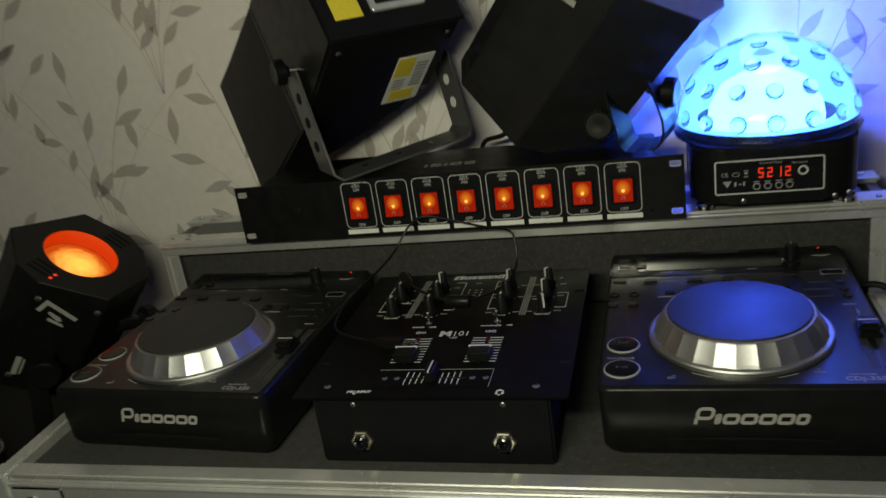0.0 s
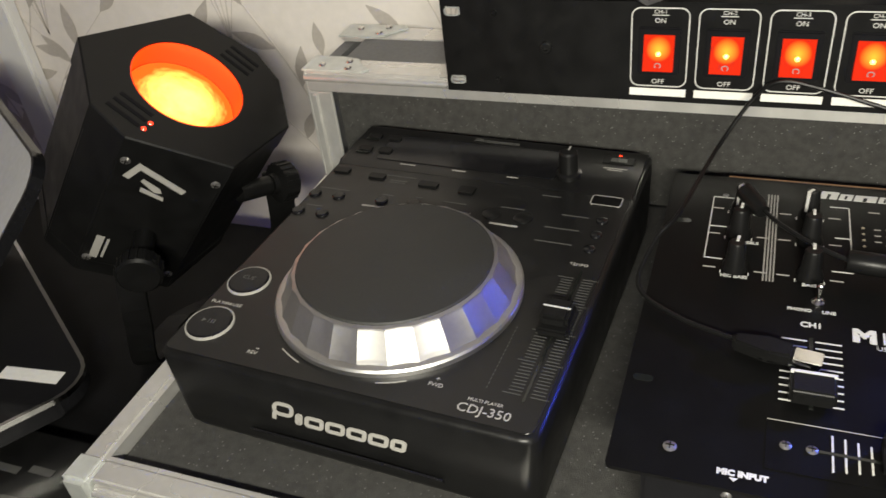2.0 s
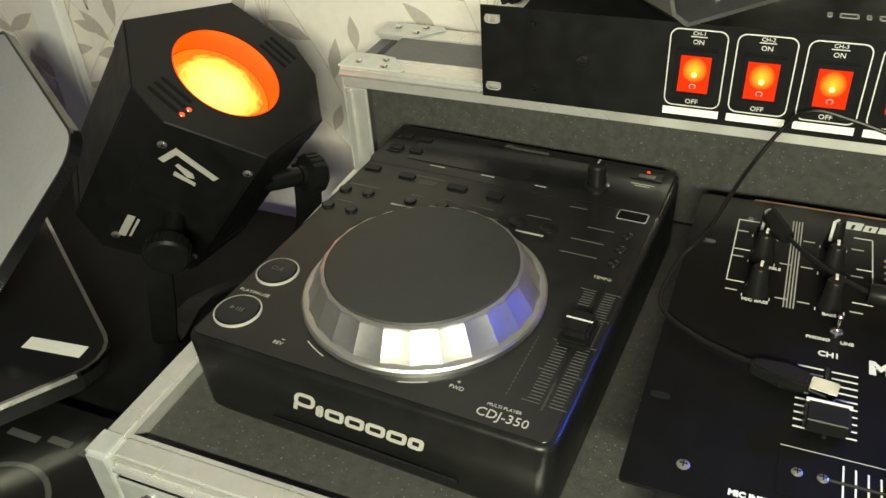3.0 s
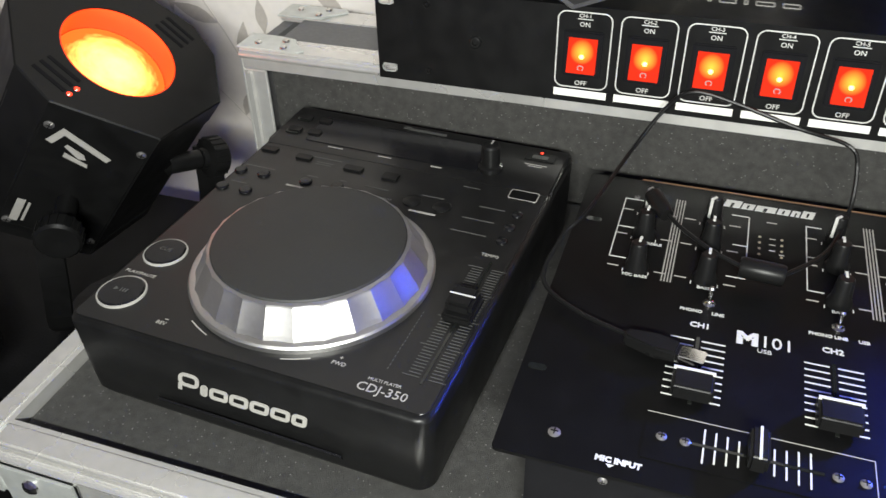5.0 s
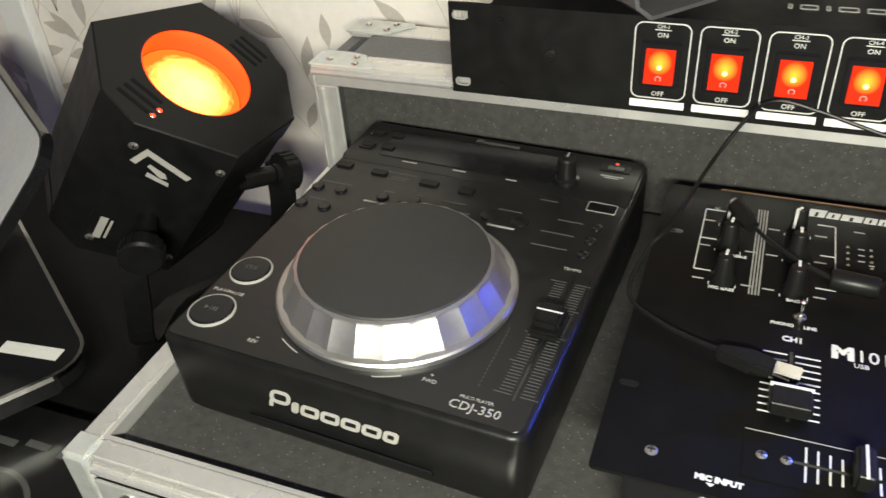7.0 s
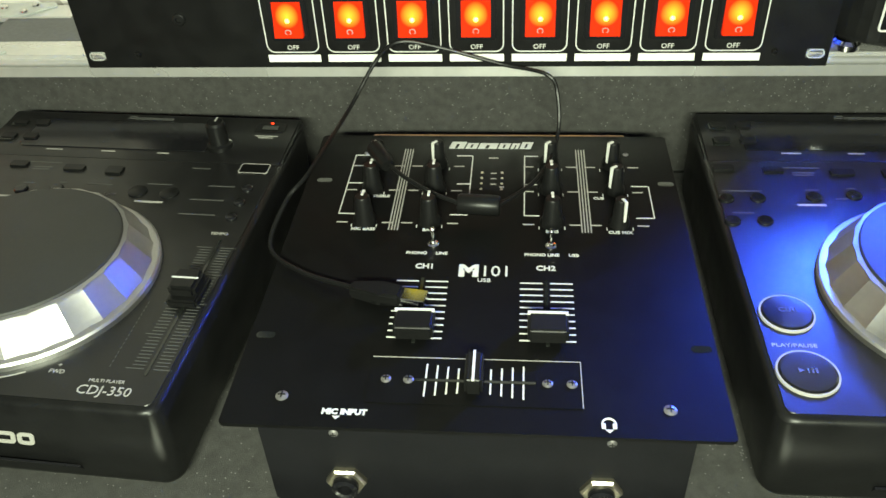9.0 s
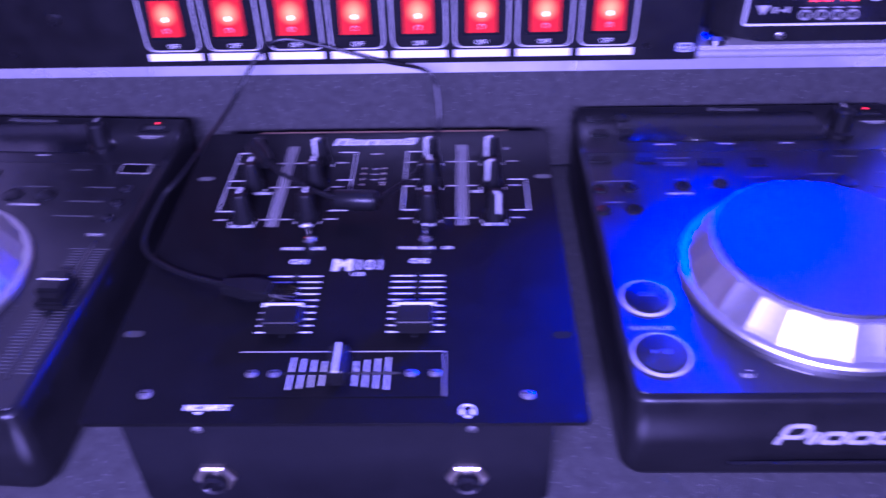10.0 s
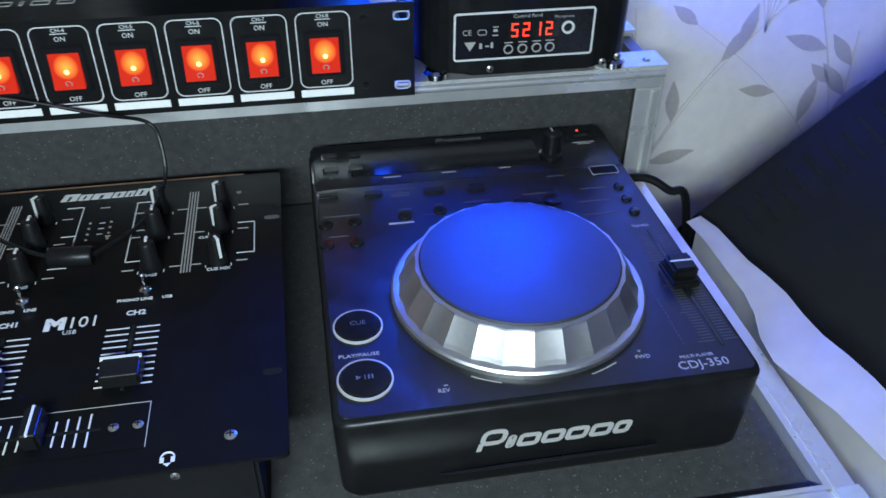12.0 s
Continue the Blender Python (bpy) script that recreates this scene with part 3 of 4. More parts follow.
    # small buttons
    for x, y in ((-0.1020, 0.1650), (-0.0840, 0.1655), (-0.1025, 0.1430), (-0.0845, 0.1435), (-0.0520, 0.1670), (-0.0290, 0.1690)):
        part("button", lathe([(0.0046, T), (0.0044, T + 0.0018), (0.0036, T + 0.0024), (0, T + 0.0025)], 20, pose(x, y, 0)), GLOSS, p, smooth=True)
    for x, y in ((0.0940, 0.1780), (0.0940, 0.1630), (0.0940, 0.1480)):
        part("button", lathe([(0.0036, T), (0.0034, T + 0.0022), (0.0026, T + 0.0027), (0, T + 0.0028)], 18, pose(x, y, 0)), GLOSS, p, smooth=True)
    for x in (0.025, 0.046):
        part("loop_button", lathe([(0.0062, T), (0.006, T + 0.0016), (0.005, T + 0.0021), (0, T + 0.0022)], 24, pose(x, 0.170, 0)), PLASTIC, p, smooth=True)
    for x0, x1, y0, y1 in ((-0.1045, -0.092, 0.194, 0.200), (-0.036, -0.022, 0.190, 0.196), (-0.006, 0.005, 0.188, 0.196), (-0.075, -0.063, 0.192, 0.198)):
        part("key", prism(rounded(x0, x1, y0, y1, 0.001), T, T + 0.0022, 0.0005, 2), PLASTIC, p, smooth=True)
    key = part("key", prism(rounded(0.0815, 0.1010, 0.1950, 0.2060, 0.002), T, T + 0.0014, 0.0004, 2), DECK, p, smooth=True)
    part("outline", frame_strip(0.0815, 0.1010, 0.1950, 0.2060, 0.002, 0.0006, T + 0.0010, T + 0.0015), GREY, key)
    marks([(-0.0630, 0.1590, 0.0160, 0.0016), (0.0270, 0.1595, 0.0185, 0.0016)], GREY, p, "white_bar", Z)
    marks([(0.068, 0.1795, 0.017, 0.0009), (0.062, 0.1645, 0.021, 0.0009), (0.060, 0.1495, 0.023, 0.0009), (-0.103, 0.1730, 0.023, 0.0009), (-0.101, 0.1510, 0.012, 0.0009),
           (-0.055, 0.1745, 0.008, 0.0009), (-0.031, 0.1765, 0.005, 0.0008), (-0.040, 0.166, 0.007, 0.0006), (0.028, 0.1790, 0.016, 0.0008), (-0.012, 0.1760, 0.017, 0.0009),
           (-0.066, 0.1985, 0.025, 0.0007), (-0.058, 0.1930, 0.013, 0.0008), (-0.058, 0.1905, 0.012, 0.0008), (0.086, 0.2012, 0.010, 0.0007), (0.086, 0.1990, 0.010, 0.0007), (0.050, 0.1985, 0.012, 0.0007)], DIM, p, "small_print", Z)
    marks([(0.075, 0.026 + 0.0030 * k, 0.0004, 0.0014) for k in range(16)], DIM, p, "guide_line", Z)
    # front
    F = pose(0, 0.0002, 0, 90)
    wordmark(0.080, 0.0145, GREY, p, F @ pose(-0.040, 0.0335, 0.0003), 0.25)
    bm = bmesh.new()
    line = [Vector((-0.058 + 0.116 * k / 16, -0.0006 + 0.0015 * (k / 8 - 1) ** 2, 0.0175 + 0.0025 * (1 - (k / 8 - 1) ** 2))) for k in range(17)]
    strap(line, 0.005, 0.0012, (0, -0.5, 1), bm=bm)
    part("lip", bm, GLOSS, p, "glossy lower lip")
    return p


player(pose(0.248, -0.101, FOAM_Z), "black cd player with a faceted silver jog wheel in blue light")
player(pose(-0.2465, -0.1040, FOAM_Z, 0, 0, -3.2), "black cd player with a faceted silver jog wheel beside the mixer")

# ---- mixer ----


def mixer():
    p = thing("dj_mixer", pose(0.006, -0.114, FOAM_Z), "black two-channel table mixer with white print", "mixer")
    T = 0.065
    part("body", box(-0.098, 0.098, 0.004, 0.240, 0.0, T - 0.0022, 0.002), MATT, p)
    part("faceplate", prism(rounded(-0.113, 0.113, 0.0, 0.247, 0.002), T - 0.002, T, 0.0004, 1), DECK, p, "satin black steel faceplate")
    Z = pose(0, 0, T + 0.0001)
    turns = {(0, 0): 146, (1, 0): 142, (2, 0): 138, (3, 0): 132, (3, 1): 130, (3, 2): -152}
    for c, x in enumerate((-0.070, -0.032, 0.038, 0.076)):
        for r, y in enumerate((0.211, 0.184, 0.151)):
            knob(p, x, y, T, 0.0046 if r == 0 or c == 3 else 0.0054, 0.0180, turns.get((c, r), 3 * c - 4), mat=RUBBER)
            marks([(x - 0.0165, y - 0.0015, 0.0065, 0.0008), (x + 0.010, y - 0.0015, 0.0065, 0.0008)], GREY, p, "scale_print", Z)
            marks([(x - 0.0075, y - 0.0055, 0.0005, 0.0025), (x + 0.007, y - 0.0055, 0.0005, 0.0025)], INK, p, "tick", Z)
    for x, text in ((-0.070, "MIC BASS"), (-0.032, "BASS"), (0.038, "BASS"), (0.076, "CUE MIX")):
        words(text, 0.0034, INK, p, Z @ pose(x, 0.1425, 0), align="CENTER", bold=0.0001)
    for x, text in ((-0.064, "TREBLE"), (0.066, "CUE")):
        words(text, 0.0032, INK, p, Z @ pose(x, 0.1755, 0), align="CENTER", bold=0.0001)
    for x in (-0.052, 0.058):
        marks([(x - 0.0035 + k * 0.0017, 0.143, 0.0007, 0.087) for k in range(4)], GREY, p, "stripe", Z)
    w = 0.0006
    marks([(-0.087, 0.158, w, 0.064), (-0.087, 0.222, 0.013, w), (-0.087, 0.158, 0.010, w), (-0.087, 0.190, 0.010, w)], INK, p, "bracket_line", Z)
    marks([(-0.011, 0.158, w, 0.064), (-0.021, 0.222, 0.010, w), (-0.021, 0.158, 0.010, w), (-0.019, 0.190, 0.008, w)], INK, p, "bracket_line", Z)
    marks([(0.022, 0.158, w, 0.064), (0.022, 0.222, 0.009, w), (0.022, 0.158, 0.009, w), (0.022, 0.190, 0.008, w)], INK, p, "bracket_line", Z)
    marks([(0.096, 0.157, w, 0.032), (0.086, 0.189, 0.010, w), (0.086, 0.157, 0.010, w)], INK, p, "bracket_line", Z)
    marks([(-0.0005 + 0.0, 0.2195, 0.006, 0.0008)] + [(0.0015, 0.190 + 0.006 * k, 0.0035, 0.0007) for k in range(3)] + [(0.007, 0.187, 0.003, 0.0007)], GREY, p, "meter_print", Z)
    for k in range(4):
        for x in (-0.004, 0.0085):
            part("meter_led", lathe([(0.0009, 0), (0.0007, 0.0005), (0, 0.0006)], 8, pose(x, 0.185 + 0.006 * k, T)), BRASS, p)
    # the maker's mark as plain slanted blocks
    x = -0.0270
    for k, w_ in enumerate((0.0108, 0.0082, 0.0130, 0.0080, 0.0060, 0.0082)):
        h = 0.0080 if k in (0, 5) else 0.0064
        part("mark_block", prism([(x, 0), (x + w_ - 0.0011, 0), (x + w_ - 0.0011 + h * 0.25, h), (x + h * 0.25, h)], -0.0001, 0.0002, m=Z @ pose(0, 0.2312, 0)), INK, p)
        part("mark_gap", prism([(x + w_ * 0.36, 0), (x + w_ * 0.52, 0), (x + w_ * 0.52 + h * 0.16, h * 0.62), (x + w_ * 0.36 + h * 0.16, h * 0.62)], 0.0001, 0.00035, m=Z @ pose(0, 0.2318 if k % 2 else 0.2311, 0)), DECK, p)
        x += w_
    for x, three in ((-0.028, 0), (0.037, 1)):
        t = part("toggle_switch", lathe([(0.0034, 0), (0.0034, 0.001), (0.0026, 0.0018), (0.0012, 0.002), (0.0016, 0.011), (0.001, 0.012), (0, 0.012)], 14, pose(x, 0.130, T)), CHROME, p, "small metal toggle", smooth=True)
        words("PHONO", 0.0032, INK, p, Z @ pose(x - 0.0145, 0.1215, 0), bold=0.0001)
        words("LINE", 0.0032, INK, p, Z @ pose(x - (0.002 if three else -0.002), 0.1215, 0), bold=0.0001)
        if three:
            words("USB", 0.0032, INK, p, Z @ pose(x + 0.0095, 0.1215, 0), bold=0.0001)
        words("CH2" if three else "CH1", 0.0054, INK, p, Z @ pose(x - 0.003, 0.1095, 0), align="CENTER", bold=0.00015)
        # channel fader
        f = x - 0.003
        rows = []
        for k in range(10):
            y = 0.0562 + k * 0.0047
            rows += [(f - 0.0137, y, 0.0118, 0.00075), (f + 0.0019, y, 0.0118, 0.00075)]
        marks(rows, INK, p, "fader_scale", Z)
        part("fader_slot", box(f - 0.0009, f + 0.0009, 0.053, 0.1015, T - 0.0005, T + 0.0003), GLASS, p)
        bm = box(f - 0.0098, f + 0.0098, 0.0530, 0.0690, T + 0.0012, T + 0.0100, 0.0014, 3)
        box(f - 0.0015, f + 0.0015, 0.0585, 0.0635, T - 0.001, T + 0.002, bm=bm)
        cap = part("fader_cap", bm, RUBBER, p, smooth=True)
        part("pointer", box(f - 0.0098, f + 0.0098, 0.0655, 0.0668, T + 0.0090, T + 0.0105), INK, cap)
    words("M", 0.0124, INK, p, Z @ pose(-0.0125, 0.1040, 0), bold=0.0008, wide=1.12)
    words("101", 0.0124, INK, p, Z @ pose(-0.0012, 0.1040, 0), wide=0.92)
    words("USB", 0.0042, INK, p, Z @ pose(-0.0022, 0.0992, 0))
    # cross fader
    part("crossfader_plate", prism(rounded(-0.049, 0.049, 0.0148, 0.0430, 0.0008), T, T + 0.0004, 0.0002, 1), DECK, p)
    marks([(-0.049, 0.0428, 0.098, 0.0003), (0.0487, 0.0150, 0.0004, 0.028)], GREY, p, "plate_edge", pose(0, 0, T + 0.0005))
    part("crossfader_slot", box(-0.028, 0.028, 0.0282, 0.0296, T, T + 0.0007), GLASS, p)
    rows = []
    for k in range(4):
        for s in (-1, 1):
            x, hh = s * (0.0075 + 0.0050 * k), 0.0065 + 0.0008 * k
            rows += [(x - 0.0004, 0.0300, 0.0008, hh), (x - 0.0004, 0.0278 - hh, 0.0008, hh)]
    marks(rows, INK, p, "fader_scale", pose(0, 0, T + 0.0006))
    cap = part("crossfader_cap", box(-0.0042, 0.0042, 0.0195, 0.0385, T + 0.0012, T + 0.0115, 0.0014, 3), RUBBER, p, smooth=True)
    part("pointer", box(-0.0006, 0.0006, 0.0200, 0.0380, T + 0.0105, T + 0.0119), INK, cap)
    for x in (-0.041, -0.0305, 0.0335, 0.0445):
        screw(p, pose(x, 0.029, T + 0.0004), 0.0025)
    screw(p, pose(-0.0876, 0.017, T), 0.003)
    screw(p, pose(0.0867, 0.016, T), 0.003)
    screw(p, pose(-0.080, 0.225, T), 0.0018)
    screw(p, pose(0.086, 0.225, T), 0.0018)
    for x, y in ((-0.105, 0.056), (0.106, 0.054), (-0.102, 0.193), (0.107, 0.192)):
        part("mounting_slot", prism(rounded(x - 0.0048, x + 0.0048, y - 0.0022, y + 0.0022, 0.0021), T - 0.0006, T + 0.0002), GLASS, p)
    words("MIC INPUT", 0.0042, INK, p, Z @ pose(-0.0675, 0.0075, 0), bold=0.00025)
    part("arrow_mark", prism([(-0.0018, 0.0063), (0.0018, 0.0063), (0, 0.0045)], 0, 0.0002, m=Z @ pose(-0.0605, 0, 0)), INK, p)
    part("arrow_mark", prism([(-0.0018, 0.0040), (0.0018, 0.0040), (0, 0.0022)], 0, 0.0002, m=Z @ pose(0.0595, 0, 0)), INK, p)
    line = [Z @ Vector((0.0595 + 0.0029 * math.cos(radians(a)), 0.0072 + 0.0029 * math.sin(radians(a)), 0.0001)) for a in range(-10, 191, 20)]
    bm = tube(line, 0.0005, 5)
    for s in (-1, 1):
        box(0.0595 + s * 0.0024 - 0.0009, 0.0595 + s * 0.0024 + 0.0009, 0.0046, 0.0073, T, T + 0.0004, bm=bm)
    part("headphone_mark", bm, INK, p)
    # jacks on the front
    for x in (-0.060, 0.059):
        J = pose(x, 0.004, 0.0225, 90)
        nut = part("jack_nut", lathe([(0.0062, 0), (0.0098, 0), (0.0098, 0.0022), (0.0088, 0.0032), (0.0062, 0.0032)], 6, J), BRASS, p, "hexagonal plated nut")
        part("jack_socket", lathe([(0.0063, 0), (0.0063, 0.0065), (0.0050, 0.0075), (0.0034, 0.0070), (0.0032, 0.001), (0, 0.001)], 24, J), GLOSS, p, smooth=True)
        screw(p, pose(x * 1.04, 0.0040, 0.056, 90), 0.0022)
    return p


mixer()
strip = thing("plywood_strip", pose(0.01, 0.1365, FOAM_Z), "raw plywood strip behind the mixer", "wood strip")
part("board", box(-0.085, 0.085, 0, 0.006, 0, 0.0610, 0.001), WOOD, strip)

# ---- switch panel ----


def panel():
    X, Y, Zb = -0.0257, 0.151, 0.1305
    p = thing("power_switch_panel", pose(X, Y, Zb), "black rack power panel with eight lit red rocker switches", "switch panel")
    H = 0.0655
    hole = [(-0.2328, 0.0085), (-0.2328, H - 0.0085), (0.2328, 0.0085), (0.2328, H - 0.0085)]
    # the front plate is built round its four slots
    bm = bmesh.new()
    box(-0.2240, 0.2240, 0, 0.0022, 0, H, bm=bm)
    for s in (-1, 1):
        a, b = sorted((s * 0.2240, s * 0.2413))
        for z0, z1 in ((0, 0.0055), (0.0115, H - 0.0115), (H - 0.0055, H)):
            box(a, b, 0, 0.0022, z0, z1, bm=bm)
        for z0 in (0.0055, H - 0.0115):
            a1, b1 = sorted((s * 0.2413, s * 0.2385))
            box(a1, b1, 0, 0.0022, z0, z0 + 0.006, bm=bm)
            a1, b1 = sorted((s * 0.2240, s * 0.2275))
            box(a1, b1, 0, 0.0022, z0, z0 + 0.006, bm=bm)
    bmesh.ops.remove_doubles(bm, verts=bm.verts[:], dist=1e-5)
    part("front_plate", bm, STEEL, p, "satin black steel front plate")
    part("chassis", box(-0.214, 0.214, 0.0026, 0.100, 0.003, H - 0.001, 0.0015), STEEL, p)
    for s in (-1, 1):
        for z0 in (0.0085, H - 0.0085):
            a, b = sorted((s * 0.2275, s * 0.2385))
            part("slot_rim", frame_strip(a, b, z0 - 0.003, z0 + 0.003, 0.0029, 0.0006, -0.0004, 0.0008, m=UPRIGHT), ZINC, p)
    W = UPRIGHT @ pose(0, 0, 0.0002)
    for k in range(8):
        x = -0.0978 + 0.0400 * k
        sw = part("rocker_bezel", box(x - 0.0128, x + 0.0128, -0.0020, 0.001, 0.0190, 0.0500, 0.001), MATT, p)
        own = bmesh.new()
        sect = [(0.0, 0.0230), (-0.0062, 0.0232), (-0.0036, 0.0345), (-0.0022, 0.0455), (0.0, 0.0456)]
        ends = [[own.verts.new((e, y, z)) for y, z in sect] for e in (x - 0.0092, x + 0.0092)]
        for i in range(5):
            own.faces.new((ends[0][i], ends[0][(i + 1) % 5], ends[1][(i + 1) % 5], ends[1][i]))
        own.faces.new(ends[0][::-1])
        own.faces.new(ends[1])
        rk = part("rocker", own, RED, sw, "lit orange-red rocker")
        part("neon", lathe([(0, 0.0012), (0.0012, 0.0008), (0.0016, 0)][::-1], 12, pose(x, -0.0044, 0.0340, 86)), HOT, sw, "glowing neon spot")
        part("off_mark", frame_strip(-0.0020, 0.0020, -0.0020, 0.0020, 0.0018, 0.0005, 0, 0.0003, m=pose(x, -0.0057, 0.0270, 102)), GREY, sw)
        part("frame_line", frame_strip(x - 0.0175, x + 0.0175, 0.0105, 0.0622, 0.0055, 0.0007, 0, 0.0003, m=W), INK, p)
        words("CH-%d" % (k + 1), 0.0036, INK, p, W @ pose(x, 0.0583, 0), align="CENTER")
        words("ON", 0.0044, INK, p, W @ pose(x, 0.0525, 0), align="CENTER")
        words("OFF", 0.0046, INK, p, W @ pose(x, 0.0125, 0), align="CENTER")
        marks([(x - 0.0050, 0.0571, 0.010, 0.0005)], INK, p, "rule", W)
        part("label_strip", box(x - 0.0175, x + 0.0175, -0.0004, 0.0002, 0.0040, 0.0090), TAG, p, "blank white label strip")
    for x, z, r in ((-0.170, 0.034, 0.0042), (-0.204, 0.0565, 0.002), (-0.204, 0.010, 0.002), (0.208, 0.0565, 0.002), (0.208, 0.010, 0.002)):
        part("bolt", lathe([(r, 0), (r, 0.0015), (r * 0.8, 0.0022), (r * 0.45, 0.0022), (r * 0.4, 0.0006), (0, 0.0006)], 14, pose(x, 0, z, 90)), PLASTIC, p, smooth=True)
    # mark on the lid, as plain blocks
    for k, w in enumerate((0.003, 0.011, 0.003, 0.012, 0.011)):
        x = (-0.028, -0.021, -0.006, 0.001, 0.017)[k]
        part("mark_block", frame_strip(x, x + w, 0.030, 0.038, 0.0012, 0.0013, 0, 0.0003, m=pose(0.0, 0.002, H - 0.0009)), GREY, p)
    return p


panel()

# ---- crystal dome light ----


def segments(text, h, mat, parent, m):
    """Lit seven-segment figures."""
    on = {"5": "afgcd", "2": "abged", "1": "bc", "3": "abgcd", "0": "abcdef"}
    w, t = h * 0.5, h * 0.13
    for k, c in enumerate(text):
        bm = bmesh.new()
        for s in on[c]:
            x0, x1, y0, y1 = {"a": (0, w, h - t, h), "d": (0, w, 0, t), "g": (0, w, h / 2 - t / 2, h / 2 + t / 2), "b": (w - t, w, h / 2, h), "c": (w - t, w, 0, h / 2), "f": (0, t, h / 2, h), "e": (0, t, 0, h / 2)}[s]
            box(x0 + t * 0.15, x1 - t * 0.15, y0 + t * 0.1, y1 - t * 0.1, 0, 0.0004, bm=bm)
        bmesh.ops.transform(bm, matrix=m @ pose(k * h * 0.82, 0, 0) @ Matrix.Shear("XY", 4, (0.0, 0.0)), verts=bm.verts[:])
        part("digit", bm, mat, parent, "lit red figure")


def dome_light():
    p = thing("dome_light", pose(0.300, 0.245, 0.1318), "black disco dome light shining blue on the case rim", "disco light")
    part("base", prism(rounded(-0.078, 0.078, -0.085, 0.086, 0.036, 8), 0.006, 0.064, 0.003, 2), PLASTIC, p, smooth=True)
    front = part("control_panel", prism(rounded(-0.056, 0.042, 0.0180, 0.0510, 0.002), 0, 0.0012, 0.0004, 1, m=pose(0, -0.085, 0, 90)), GLOSS, p, "glossy black control panel")
    W = pose(0, -0.0862, 0, 90)
    part("panel_outline", frame_strip(-0.0565, 0.0425, 0.0175, 0.0515, 0.0025, 0.0013, -0.0002, 0.0005, m=W), INK, front)
    segments("5212", 0.0098, LED, front, W @ pose(-0.0165, 0.0330, 0.0001))
    part("display_window", box(-0.019, 0.0175, -0.0865, -0.0861, 0.0315, 0.0445), GLASS, front)
    for x in (-0.018, -0.008, 0.002, 0.0115):
        part("push_button", lathe([(0.0034, 0), (0.0034, 0.0010), (0.0026, 0.0011), (0.0026, 0.0001)], 18, W @ pose(x, 0.0245, 0)), GREY, front)
        marks([(x - 0.003, 0.0288, 0.006, 0.0007)], GREY, front, "small_print", W)
    part("microphone_ring", lathe([(0.0046, 0), (0.0046, 0.0010), (0.0032, 0.0011), (0.0030, 0.0001)], 20, W @ pose(0.0235, 0.0378, 0)), INK, front)
    words("CE", 0.0055, GREY, front, W @ pose(-0.0505, 0.0358, 0))
    words("Control Panel", 0.0036, GREY, front, W @ pose(-0.0155, 0.0463, 0))
    words("Microphone", 0.0028, GREY, front, W @ pose(0.0135, 0.0448, 0))
    part("warning_mark", prism([(-0.0490, 0.0310), (-0.0410, 0.0310), (-0.0450, 0.0245)], 0, 0.0003, m=W), GREY, front)
    part("cloud_mark", frame_strip(-0.0400, -0.0335, 0.0355, 0.0395, 0.0018, 0.0005, 0, 0.0003, m=W), GREY, front)
    marks([(-0.0295, 0.0345, 0.004, 0.0008), (-0.0290, 0.0375, 0.003, 0.0018), (-0.0295, 0.0405, 0.004, 0.0007), (-0.0385, 0.0258, 0.0020, 0.0040), (-0.0345, 0.0270, 0.0030, 0.0010), (-0.0305, 0.0260, 0.0018, 0.0040)], GREY, front, "small_print", W)
    part("side_label", box(-0.0782, -0.0778, -0.045, -0.012, 0.018, 0.045), TAG, p, "paper rating label")
    for x in (-0.066, 0.066):
        for y in (-0.070, 0.070):
            f = part("foot", lathe([(0.0085, 0), (0.0090, 0.004), (0.0070, 0.0062), (0, 0.0062)], 18, pose(x, y, 0)), CHROME, p, "small chromed foot", smooth=True)
    for x in (-0.030, 0.052, 0.066):
        screw(p, pose(x, -0.0853 if x < 0.06 else -0.078, 0.010, 90), 0.0026)
    part("lip", lathe([(0.084, 0.060), (0.0905, 0.0615), (0.0915, 0.0650), (0.0895, 0.0680), (0.084, 0.0680)], 72), DOME, p, "clear moulded dome lip", smooth=True).visible_shadow = False
    R = 0.088
    prof = [(R * math.cos(radians(a)), 0.066 + R * 1.02 * math.sin(radians(a))) for a in range(0, 90, 6)] + [(0, 0.066 + R * 1.02)]
    inner = [(max(r - 0.002, 0), 0.066 + (z - 0.066) * 0.976) for r, z in prof]
    dome = part("dome", lathe(prof + inner[::-1], 72), DOME, p, "clear faceted plastic dome", smooth=True)
    dome.visible_shadow = False
    bead = bmesh.new()
    bmesh.ops.create_icosphere(bead, subdivisions=2, radius=0.0085)
    bmesh.ops.scale(bead, vec=(1, 1, 0.45), verts=bead.verts[:])
    mesh = bpy.data.meshes.new("lens")
    bead.to_mesh(mesh)
    bead.free()
    mesh.materials.append(DOME)
    mesh.shade_smooth()
    for k, (a, count) in enumerate(((12, 16), (32, 14), (52, 10), (72, 5))):
        for i in range(count):
            b = 2 * math.pi * (i + 0.5 * (k % 2)) / count
            n = Vector((math.cos(radians(a)) * math.cos(b), math.cos(radians(a)) * math.sin(b), math.sin(radians(a))))
            ob = new("lens", mesh)
            ob.parent = dome
            ob.matrix_basis = Matrix.Translation(Vector((0, 0, 0.066)) + n * (R + 0.0005)) @ n.to_track_quat("Z", "Y").to_matrix().to_4x4()
    part("reflector", lathe([(0, 0.0645), (0.083, 0.0645), (0.080, 0.072), (0.078, 0.0675), (0, 0.0660)], 48), GLOSS, p, smooth=True)
